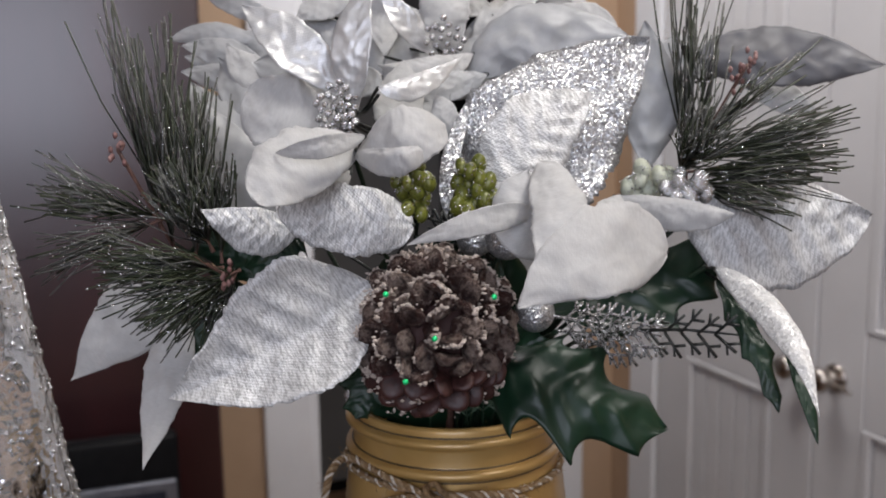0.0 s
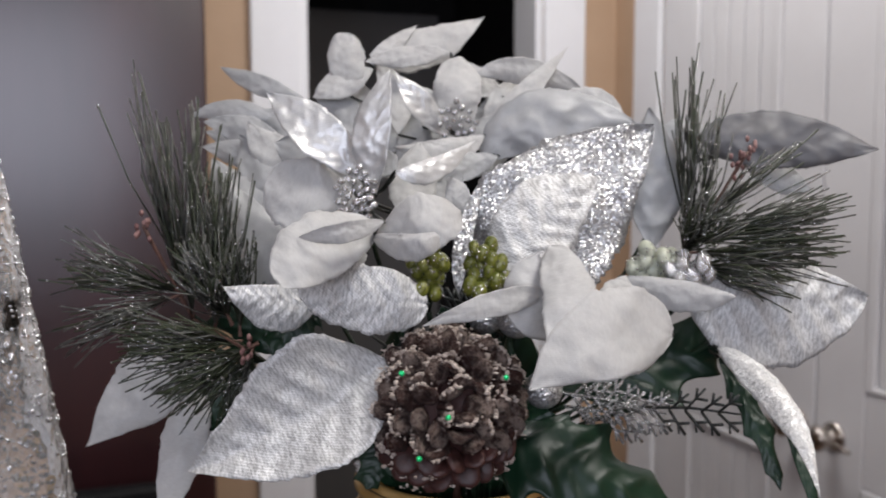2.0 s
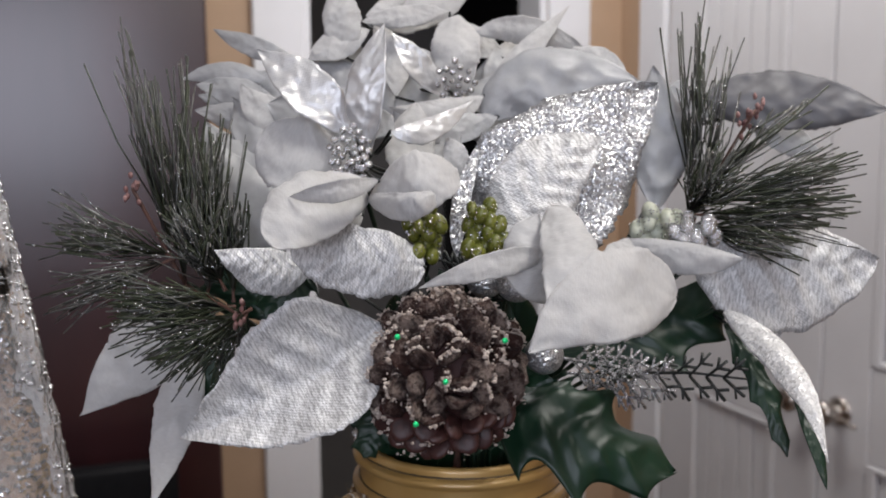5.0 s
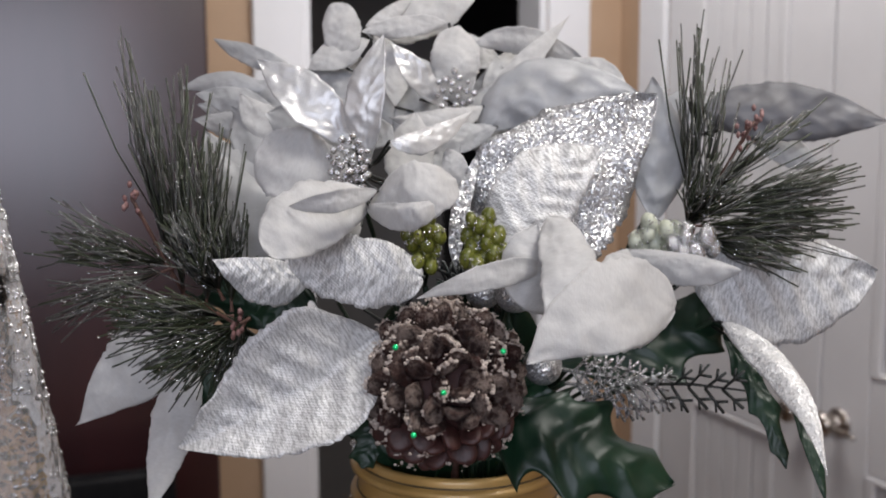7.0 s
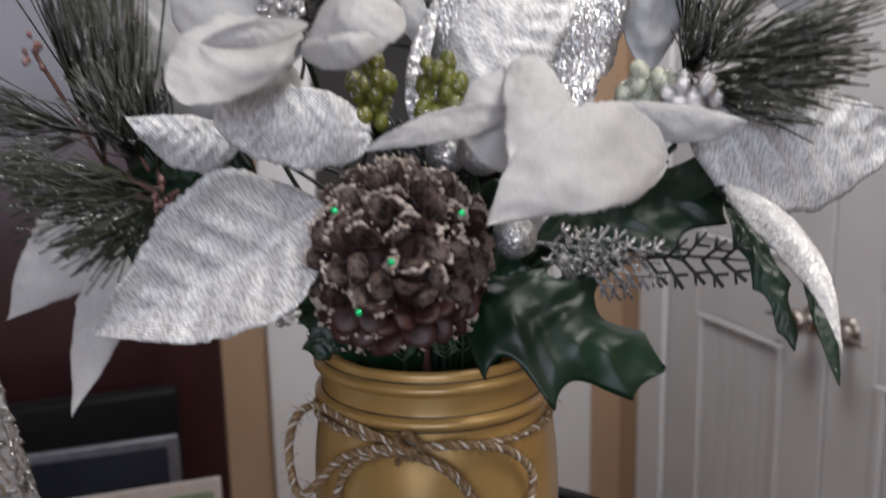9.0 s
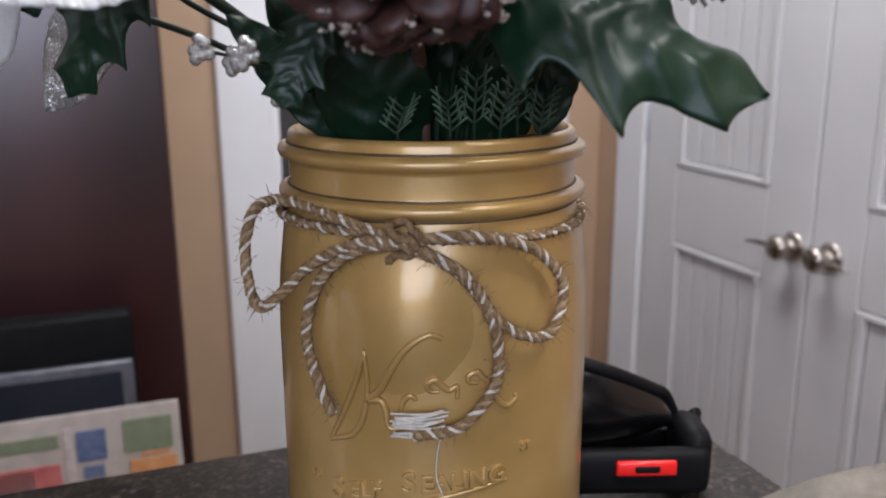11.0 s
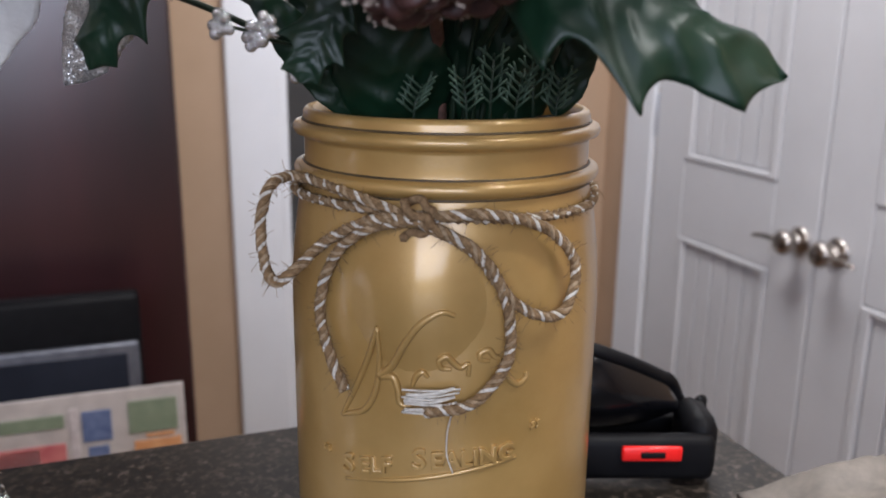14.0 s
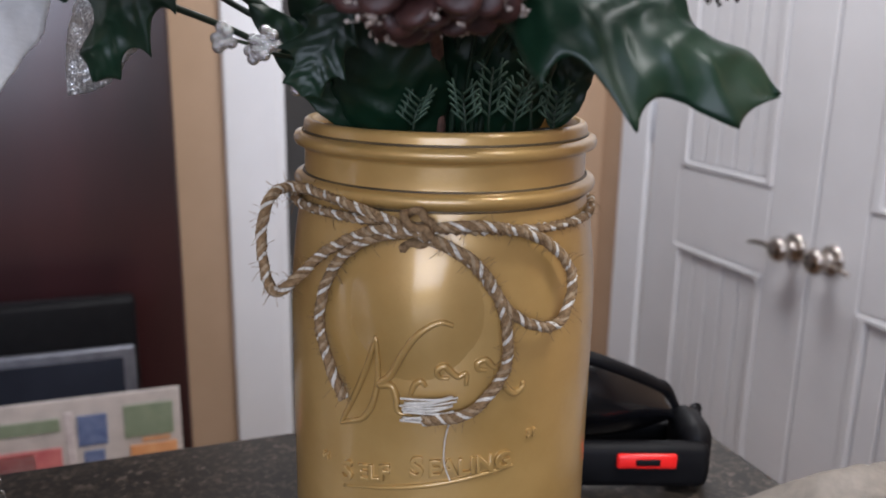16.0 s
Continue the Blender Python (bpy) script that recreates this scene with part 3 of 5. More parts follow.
def closet_door(name, v_hinge, v_free, knob_v):
    """A two-panel plank door; the slab lies in the closet wall's plane."""
    lo, hi = min(v_hinge, v_free), max(v_hinge, v_free)
    ob = part(name, box((UR + 0.006, lo + 0.0007, 0.01), (UR + 0.03, hi - 0.0007, 2.035), 0.001), "door", None, "", ROOM, False)
    tagged(ob, "closed white two-panel plank closet door", kind="structure")
    st = 0.112
    u0, u1 = UR - 0.006, UR + 0.0055
    def rail(nm, a, b, z0, z1):
        part(nm, box((u0, a, z0), (u1, b, z1), 0.0045), "door", ob, smooth=False)
    rail("stile", lo + 0.0007, lo + st, 0.01, 2.035)
    rail("stile", hi - st, hi - 0.0007, 0.01, 2.035)
    rail("rail", lo + st, hi - st, 0.01, 0.22)
    rail("rail", lo + st, hi - st, 0.828, 0.994)
    # arched top rail
    bm = bmesh.new()
    n = 14
    ring = []
    for k in range(n + 1):
        a = k / n
        y = lo + st + a * (hi - lo - 2 * st)
        z = 1.765 + 0.05 * math.sin(math.pi * a) ** 0.7
        ring.append([bm.verts.new((u, y, zz)) for u, zz in ((u0, z + 0.014), (u0, 2.035), (u1, 2.035), (u1, z))])
    for p, q in zip(ring, ring[1:]):
        for j in range(4):
            bm.faces.new((p[j], p[(j + 1) % 4], q[(j + 1) % 4], q[j]))
    part("rail", bm, "door", ob, smooth=False)
    # raised plank fields with grooves between the boards
    for z0, z1 in ((0.22, 0.828), (0.994, 1.815)):
        w = (hi - lo - 2 * st - 0.042) / 5
        for k in range(5):
            y = lo + st + 0.021 + k * w
            part("plank", box((UR - 0.0015, y + 0.0025, z0 + 0.015), (UR + 0.0058, y + w - 0.0025, z1 - 0.015), 0.002), "door", ob, smooth=False)
        for nm, a, b, c, d in (("moulding", lo + st, lo + st + 0.020, z0, z1), ("moulding", hi - st - 0.020, hi - st, z0, z1)):
            part(nm, box((UR - 0.0095, a, c), (UR + 0.0056, b, d), 0.0035), "door", ob, smooth=False)
        part("moulding", box((UR - 0.0092, lo + st, z0), (UR + 0.0056, hi - st, z0 + 0.012), 0.0035), "door", ob, smooth=False)
        if z1 < 1.5:
            part("moulding", box((UR - 0.0092, lo + st, z1 - 0.012), (UR + 0.0056, hi - st, z1), 0.0035), "door", ob, smooth=False)
    # knob
    prof = [(0.0, 0.0), (0.03, 0.0), (0.031, 0.004), (0.024, 0.008), (0.011, 0.012), (0.010, 0.024), (0.018, 0.029), (0.0255, 0.038), (0.0265, 0.047), (0.022, 0.055), (0.012, 0.0595), (0.0, 0.060)]
    part("door_knob", lathe(prof, 28), "nickel", ob, "brushed nickel knob", pose(u0, knob_v, 0.90, 0, -90, 0) @ Matrix.Scale(0.84, 4))
    away = 1 if knob_v > v_free else -1
    arm = [Vector((u0 - 0.040, knob_v + away * a, 0.90 + dz)) for a, dz in ((0.004, 0.0), (0.030, 0.002), (0.055, 0.001), (0.075, -0.003))]
    part("lever", tube(catmull(arm, 5), 0.0055, 10, taper=lambda t: 1.0 - 0.4 * t), "nickel", ob, "brushed nickel lever")
    for z in (0.3, 1.075, 1.85):
        if hi == v_hinge:
            part("hinge", box((UR - 0.012, v_hinge - 0.004, z - 0.045), (UR - 0.0005, v_hinge + 0.0015, z + 0.045), 0.002), "hinge", ob, "painted hinge")
    return ob


closet_door("door_1", CV1, 1.209, 1.209 + 0.038)
closet_door("door_2", CV0, 1.207, 1.207 - 0.048)

# ---- bar counter ----
CTH = 1.07
BU, BV = 0.300, 0.5          # far corner of the bar top
bar = empty("bar_countertop", m=ROOM @ pose(0, 0, CTH))
tagged(bar, "dark brown speckled polished granite bar top", "countertop")
BE = BV - 0.022
part("slab", box((UL + 0.02, -0.62, -0.035), (BU - 0.008, BE - 0.008, 0.0), 0.001), "granite", bar, smooth=False)
edge = [Vector((UL + 0.02, BE - 0.0085, -0.0175)), Vector((BU - 0.02, BE - 0.0085, -0.0175)), Vector((BU - 0.0085, BE - 0.02, -0.0175)), Vector((BU - 0.0085, -0.62, -0.0175))]
bm = bmesh.new()
rows = []
for i, p in enumerate(edge):
    out = Vector((0, 1, 0)) if i < 2 else Vector((1, 0, 0))
    if i in (1, 2):
        out = Vector((0.38, 0.92, 0)) if i == 1 else Vector((0.92, 0.38, 0))
    rows.append([bm.verts.new(p + out * (0.0085 * math.cos(a)) + Vector((0, 0, 0.0172 * math.sin(a)))) for a in [math.pi * (k / 8 - 0.5) for k in range(9)]])
for r0, r1 in zip(rows, rows[1:]):
    for j in range(8):
        bm.faces.new((r0[j], r1[j], r1[j + 1], r0[j + 1]))
    bm.faces.new((r0[0], r0[8], r1[8], r1[0]))
bm.faces.new(rows[0])
bm.faces.new(rows[-1][::-1])
bmesh.ops.recalc_face_normals(bm, faces=bm.faces[:])
part("bullnose_edge", bm, "granite", bar)
slab("wall_bar", UL, BV - 0.30, 0.0, BU - 0.16, BV - 0.14, CTH - 0.036, "tan", label="tan half wall under the bar top")

# ---- tall dark cabinet, desk with papers ----
cab = empty("tall_cabinet", m=ROOM @ pose(0.102, 1.522, 0))
tagged(cab, "tall dark cherry lacquered cabinet with glossy doors", "cabinet")
part("carcass", box((-1.2, 0.022, 0.0), (-0.001, 0.42, 2.25), 0.003), "cherry", cab, smooth=False)
part("door", box((-0.60, 0.0, 0.08), (-0.003, 0.020, 2.24), 0.004), "cherry", cab, smooth=False)
part("door", box((-1.197, 0.0, 0.08), (-0.604, 0.020, 2.24), 0.004), "cherry", cab, smooth=False)

desk = empty("desk", m=ROOM @ pose(-0.2, 1.24, 0))
tagged(desk, "low black desk against the dark cabinet", "desk")
part("desktop", box((-0.6, -0.2, 0.497), (0.28, 0.24, 0.527), 0.004), "black", desk, smooth=False)
for x in (-0.56, 0.22):
    for y in (-0.16, 0.20):
        part("leg", box((x - 0.02, y - 0.02, 0), (x + 0.02, y + 0.02, 0.497), 0.003), "black", desk, smooth=False)

mon = empty("monitor", m=ROOM @ pose(-0.178, 1.36, 0.527))
tagged(mon, "small black screen with grey bezel on the desk", "monitor")
part("housing", box((-0.32, 0.012, 0.02), (0.20, 0.05, 0.345), 0.008), "black", mon)
part("bezel", box((-0.315, 0.0, 0.02), (0.195, 0.011, 0.275), 0.004), "steel", mon, "grey metal bezel")
part("screen", box((-0.30, -0.003, 0.03), (0.178, -0.0005, 0.26), 0.001), "screen", mon)
part("foot", box((-0.15, -0.05, 0.0), (0.05, 0.08, 0.02), 0.004), "black", mon)

mag = empty("magazine", m=ROOM @ pose(-0.106, 1.13, 0.527, -8, 0, 0))
tagged(mag, "glossy printed magazine leaning upright on the desk", "magazine")
part("cover", box((-0.25, 0.0, 0.0), (0.175, 0.004, 0.285), 0.0015), "paper", mag, smooth=False)
for a, b, c, d, mt in ((-0.22, 0.03, 0.245, 0.262, "print1"), (0.105, 0.165, 0.225, 0.268, "print1"), (0.05, 0.085, 0.222, 0.262, "print3"), (-0.12, 0.03, 0.165, 0.225, "print2"),
                       (0.11, 0.168, 0.19, 0.215, "print4"), (0.12, 0.165, 0.165, 0.184, "print2"), (-0.23, -0.14, 0.19, 0.235, "print4"), (-0.2, 0.02, 0.06, 0.15, "print2"), (-0.06, 0.0, 0.185, 0.222, "paleprint"), (0.036, 0.046, 0.16, 0.268, "paleprint"),
                       (0.055, 0.08, 0.20, 0.216, "print3"), (0.05, 0.095, 0.16, 0.195, "paleprint"), (0.125, 0.16, 0.218, 0.223, "print4")):
    part("printed_block", box((a, -0.0025, c), (b, -0.0002, d), 0.0008), mt, mag, smooth=False)

hallc = empty("hall_cabinet", m=ROOM @ pose(0.6, 3.0, 0))
tagged(hallc, "low grey cabinet in the dark room beyond the doorway", "cabinet")
part("body", box((-0.42, 0, 0.05), (0.42, 0.24, 1.93), 0.004), "hallgrey", hallc, smooth=False)
part("plinth", box((-0.4, 0.02, 0), (0.4, 0.22, 0.049)), "black", hallc, smooth=False)

# ---- mason jar ----
JX, JY = 0.0068, 0.34
jar = empty("mason_jar", (JX, JY, CTH))
tagged(jar, "gold painted glass mason jar standing on the granite bar top", "jar")
R = 0.0464
prof = [(0.0, 0.004), (0.030, 0.004), (0.036, 0.0), (0.042, 0.002), (0.046, 0.008), (R, 0.016), (R, 0.060), (R, 0.112), (0.0461, 0.122), (0.0455, 0.130), (0.0446, 0.137), (0.0438, 0.143), (0.0428, 0.1470), (0.0422, 0.1495),
        (0.0422, 0.1500), (0.0430, 0.1506), (0.0442, 0.1512), (0.0447, 0.1522), (0.0447, 0.1532), (0.0442, 0.1541), (0.0428, 0.1545), (0.0417, 0.1549), (0.0416, 0.1555), (0.0416, 0.1580), (0.0416, 0.1612), (0.0417, 0.1620), (0.0426, 0.1626), (0.0442, 0.1631), (0.0446, 0.1640), (0.0446, 0.1649),
        (0.0442, 0.1658), (0.0426, 0.1662), (0.0418, 0.1666), (0.0417, 0.1672), (0.0417, 0.1686), (0.0414, 0.1695), (0.0406, 0.1701), (0.0396, 0.1701), (0.0388, 0.1693), (0.0384, 0.166), (0.0382, 0.152), (0.042, 0.130), (0.0440, 0.10), (0.0440, 0.02), (0.03, 0.009), (0.0, 0.009)]
part("glass_body", lathe(prof, 96), "gold", jar)
for z, rr in ((0.1549, 0.0419), (0.1667, 0.0419), (0.1500, 0.0424)):
    ringp = [Vector((rr * math.cos(2 * math.pi * i / 64), rr * math.sin(2 * math.pi * i / 64), z)) for i in range(65)]
    part("tarnish_line", tube(ringp, 0.00042, 5), "tarnish", jar, "dark tarnish line beside the bead")


def on_jar(x, z, lift=0.0):
    """A place on the jar's round front: x along the curve from its middle, z above the base."""
    r = R + lift
    a = x / R
    return Vector((r * math.sin(a), -r * math.cos(a), z))


# round boss, raised lettering and swash on the front
bm = bmesh.new()
nr, ns = 10, 40
cx, cz, br = -0.0085, 0.1235, 0.0185
rows = []
for i in range(nr + 1):
    f = i / nr
    lift = 0.0026 * (1 - f * f) ** 1.5 + 0.0001 - 0.0003 * f
    rows.append([bm.verts.new(on_jar(cx + br * f * math.cos(2 * math.pi * j / ns), cz + br * 1.08 * f * math.sin(2 * math.pi * j / ns), lift)) for j in range(ns)])
for a, b in zip(rows[1:], rows[2:]):
    for j in range(ns):
        bm.faces.new((a[j], a[(j + 1) % ns], b[(j + 1) % ns], b[j]))
mid = bm.verts.new(on_jar(cx, cz, 0.0027))
for j in range(ns):
    bm.faces.new((mid, rows[1][j], rows[1][(j + 1) % ns]))
bmesh.ops.delete(bm, geom=[v for v in bm.verts if not v.link_faces], context="VERTS")
bmesh.ops.recalc_face_normals(bm, faces=bm.faces[:])
part("boss", bm, "gold", jar, "smooth raised round medallion")


def emboss(name, pts, radius):
    def rise(x, z):
        f = min(1, math.hypot((x - cx) / br, (z - cz) / (br * 1.05)))
        return 0.0026 * (1 - f * f) ** 1.5
    path = catmull([on_jar(x, z, 0.0002 + rise(x, z)) for x, z in pts], 10)
    part(name, tube(path, radius * 1.35, 8, taper=lambda t: 0.75 + 0.5 * math.sin(math.pi * t)), "gold", jar)


emboss("swash", [(-0.0182, 0.1172), (-0.0216, 0.1074), (-0.0259, 0.0977), (-0.0304, 0.0890)], 0.00055)
emboss("swash", [(-0.0304, 0.0890), (-0.0274, 0.0904), (-0.0229, 0.0924), (-0.0197, 0.0977), (-0.0182, 0.1059), (-0.0182, 0.1168)], 0.00055)
emboss("swash", [(0.0016, 0.1216), (-0.0018, 0.1226), (-0.0067, 0.1194), (-0.0109, 0.1133), (-0.0144, 0.1067), (-0.0179, 0.1031), (-0.0144, 0.1033), (-0.0130, 0.0999), (-0.0125, 0.0963), (-0.0099, 0.0957), (-0.0074, 0.0985)], 0.00065)
emboss("swash", [(-0.0092, 0.1012), (-0.0082, 0.1040), (-0.0065, 0.1055), (-0.0050, 0.1040)], 0.00055)
emboss("swash", [(0.0009, 0.1065), (-0.0015, 0.1068), (-0.0022, 0.1089), (-0.0003, 0.1101), (0.0014, 0.1084), (0.0034, 0.1069), (0.0054, 0.1078), (0.0055, 0.1044)], 0.00055)
emboss("swash", [(0.0110, 0.1083), (0.0087, 0.1088), (0.0085, 0.1106), (0.0107, 0.1113), (0.0122, 0.1096), (0.0136, 0.1084), (0.0132, 0.1052)], 0.00055)
emboss("swash", [(0.0162, 0.1123), (0.0157, 0.1069), (0.0165, 0.1030), (0.0192, 0.1008), (0.0217, 0.1023), (0.0215, 0.1038)], 0.00060)
emboss("underline", [(-0.0296, 0.0699), (-0.0137, 0.0733), (-0.0006, 0.0759), (0.0115, 0.0782), (0.0195, 0.0794)], 0.00045)


def raised_text(name, body, size, x0, z0, slope, squash=1.0):
    cu = bpy.data.curves.new(name, "FONT")
    cu.body, cu.size, cu.extrude, cu.bevel_depth, cu.resolution_u = body, size, 0.0007, 0.00025, 3
    tmp = new(name, cu)
    bpy.context.view_layer.update()
    me = bpy.data.meshes.new_from_object(tmp.evaluated_get(bpy.context.evaluated_depsgraph_get()))
    bpy.data.objects.remove(tmp)
    for v in me.vertices:
        x, y, z = v.co
        v.co = on_jar(x0 + x * squash, z0 + y + slope * x * squash, 0.0001 + z)
    me.materials.append(MAT["gold"])
    ob = new(name, me)
    ob.parent = jar
    return ob


raised_text("lettering", "S", 0.0084, -0.0302, 0.0718, 0.24)
raised_text("lettering", "ELF", 0.0067, -0.0246, 0.0734, 0.22)
raised_text("lettering", "S", 0.0084, -0.0092, 0.0774, 0.13)
raised_text("lettering", "EALING", 0.0067, -0.0042, 0.0780, 0.07)
raised_text("quotation_mark", "\u201c", 0.0080, -0.0385, 0.0725, 0.0)
raised_text("quotation_mark", "\u201d", 0.0080, 0.0235, 0.0835, 0.0)

# ---- twine bow ----
bow = empty("twine_bow", (JX, JY, CTH + 0.146))
tagged(bow, "brown jute twine with white thread tied in a bow", "twine")
binv = bow.matrix_world.inverted()


def twine(name, pts, steps=14, closed=False):
    path = [binv @ p for p in catmull(pts, steps)]
    rope = part(name, strand(path, 0.00085, 0.00072, 150, 0.0), "jute", bow)
    for k, (mt, rr) in enumerate((("jute", 0.00066), ("thread", 0.00062), ("jute", 0.0007), ("palejute", 0.0006))):
        part("ply", strand(path, 0.00085 + 0.00008 * k, rr, 150, 1.256 * (k + 1)), mt, rope, "white twisted thread" if mt == "thread" else "")
    b = bmesh.new()
    for i in range(3 * len(path)):
        p = path[i // 3]
        q = p + Vector((rnd.uniform(-1, 1), rnd.uniform(-1, 0.3), rnd.uniform(-1, 1))) * rnd.uniform(0.0015, 0.0045)
        tube([p, (p + q) / 2 + Vector((0, 0, 0.0004)), q], 0.00007, 3, b)
    part("fuzz", b, "jute", rope, "loose jute fibres")
    return rope


def tw(x, z, lift=0.0022):
    """Twine lying on the jar's front, at world x and z."""
    zz = z - CTH
    r = 0.0440 if zz > 0.144 else 0.0440 + 0.0034 * min(1, (0.144 - zz) / 0.03)
    dx = max(-r * 0.97, min(r * 0.97, x - JX))
    return Vector((x, JY - math.sqrt(r * r - dx * dx) - lift, z))


ring = [Vector((JX + 0.0446 * math.cos(a), JY + 0.0446 * math.sin(a), CTH + 0.1462 + 0.0012 * math.sin(2 * a))) for a in [2 * math.pi * i / 12 for i in range(13)]]
twine("neck_cord", ring, 10)
twine("bow_loop", [tw(-0.002, 1.2165, 0.004), tw(-0.0190, 1.221), tw(-0.034, 1.2225, 0.006), Vector((-0.0400, 0.309, 1.2215)), Vector((-0.0425, 0.306, 1.2105)), Vector((-0.0395, 0.301, 1.1985)), Vector((-0.0335, 0.297, 1.2010)), tw(-0.025, 1.2080, 0.005), tw(-0.0125, 1.2155, 0.005), tw(-0.002, 1.2165, 0.004)])
twine("bow_loop", [tw(-0.002, 1.2165, 0.004), tw(0.017, 1.2175, 0.004), tw(0.032, 1.2125, 0.004), tw(0.0405, 1.2020, 0.006), tw(0.0365, 1.1900, 0.005), tw(0.0245, 1.194, 0.004), tw(0.0125, 1.2085, 0.004), tw(-0.002, 1.2165, 0.005)])
twine("bow_tail", [tw(-0.002, 1.2165, 0.005), tw(-0.0145, 1.2125, 0.004), tw(-0.0235, 1.203, 0.003), tw(-0.0275, 1.189), tw(-0.0245, 1.1765), tw(-0.0205, 1.168)])
twine("bow_tail", [tw(-0.002, 1.2165, 0.005), tw(0.0125, 1.2095, 0.005), tw(0.0205, 1.198, 0.004), tw(0.023, 1.184), tw(0.0205, 1.1755), tw(0.0125, 1.1675), tw(0.001, 1.1655)])
for k in range(9):
    z = 1.1642 + k * 0.0008
    part("thread_end", tube([binv @ p for p in catmull([tw(-0.0045 + rnd.uniform(-0.001, 0.001), z + rnd.uniform(-0.0008, 0.0008), 0.0010 + 0.0006 * (k % 3)), tw(0.003, z + 0.0008, 0.0018), tw(0.0095 + rnd.uniform(-0.001, 0.001), z + rnd.uniform(0.0006, 0.0024), 0.001)], 5)], rnd.uniform(0.0003, 0.0006), 5), "thread", bow, "frayed white thread end")
part("loose_thread", tube([binv @ p for p in catmull([tw(0.0085, 1.1665, 0.001), tw(0.0070, 1.160, 0.001), tw(0.0068, 1.153, 0.0008), tw(0.0085, 1.1475, 0.0008)], 6)], 0.00022, 4), "thread", bow, "loose pale thread hanging from the bow")
b = bmesh.new()
kp = [Vector((JX - 0.008 + 0.0035 * math.cos(a), JY - 0.048 + 0.0028 * math.sin(a), CTH + 0.1465 + 0.0045 * math.sin(a * 0.5 + 0.4))) for a in [i * 0.7 for i in range(14)]]
part("knot", strand([binv @ p for p in catmull(kp, 6)], 0.0006, 0.0012, 160, 0, b), "jute", bow)

# ---- flowers and leaves ----
spray("poinsettia", (-0.0279, 0.2720, 1.3529), [
    ("silk", (-0.0256, 0.2620, 1.3585), (-0.0404, 0.2620, 1.3740), (-0.0569, 0.2680, 1.3869), 0.0073, 0.0080, 0.50, 1.13, -0.25, 0.10),
    ("silk", (-0.0214, 0.2600, 1.3544), (-0.0220, 0.2550, 1.3731), (-0.0169, 0.2620, 1.3938), 0.0068, 0.0054, 0.50, 1.06, 0.35, -0.20),
    ("satin", (-0.0298, 0.2680, 1.3556), (-0.0424, 0.2620, 1.3561), (-0.0554, 0.2640, 1.3617), 0.0148, 0.0105, 0.55, 0.45, 0.10, 0.20),
    ("satin", (-0.0207, 0.2500, 1.3456), (-0.0342, 0.2340, 1.3396), (-0.0466, 0.2260, 1.3309), 0.0081, 0.0122, 0.50, 0.50, 0.25, 0.25),
    ("satin", (-0.0177, 0.2400, 1.3471), (-0.0287, 0.2290, 1.3448), (-0.0417, 0.2330, 1.3431), 0.0030, 0.0026, 0.45, 0.86, 0.50, -0.50),
    ("satin", (-0.0216, 0.2470, 1.3413), (-0.0075, 0.2330, 1.3463), (0.0044, 0.2400, 1.3503), 0.0096, 0.0081, 0.55, 0.40, 0.30, 0.20),
    ("satin", (-0.0206, 0.2440, 1.3431), (-0.0097, 0.2290, 1.3423), (-0.0005, 0.2350, 1.3441), 0.0021, 0.0055, 0.50, 0.50, 0.20, 0.60),
    ("silk", (-0.0159, 0.2680, 1.3617), (-0.0039, 0.2720, 1.3636), (0.0109, 0.2880, 1.3726), 0.0029, 0.0051, 0.45, 1.20, 0.30, 0.20),
    ("grey", (-0.0170, 0.2850, 1.3602), (-0.0229, 0.2880, 1.3650), (-0.0347, 0.2920, 1.3658), 0.0070, 0.0058, 0.50, 0.93, 0.15, 0.15),
    ("satin", (0.0059, 0.2850, 1.3433), (0.0042, 0.2830, 1.3527), (0.0018, 0.2850, 1.3598), 0.0037, 0.0050, 0.50, 0.93, 0.15, 0.15),
    ("grey", (-0.0263, 0.2820, 1.3491), (-0.0419, 0.2880, 1.3641), (-0.0605, 0.2960, 1.3722), 0.0117, 0.0105, 0.50, 0.93, 0.15, 0.15),
    ("satin", (-0.0154, 0.2880, 1.3470), (-0.0117, 0.2920, 1.3584), (-0.0090, 0.3000, 1.3722), 0.0080, 0.0095, 0.50, 0.93, 0.15, 0.15),
    ("grey", (-0.0079, 0.2920, 1.3469), (-0.0021, 0.2960, 1.3545), (0.0067, 0.3000, 1.3624), 0.0082, 0.0082, 0.50, 0.93, 0.15, 0.15),
    ("satin", (-0.0253, 0.2700, 1.3350), (-0.0394, 0.2680, 1.3352), (-0.0549, 0.2700, 1.3378), 0.0071, 0.0071, 0.50, 0.50, 0.15, 0.15),
], "white satin poinsettia with a silver beaded centre", "artificial flower", "petal", beads=(34, 0.0068, (-0.0273, 0.2620, 1.3547)))
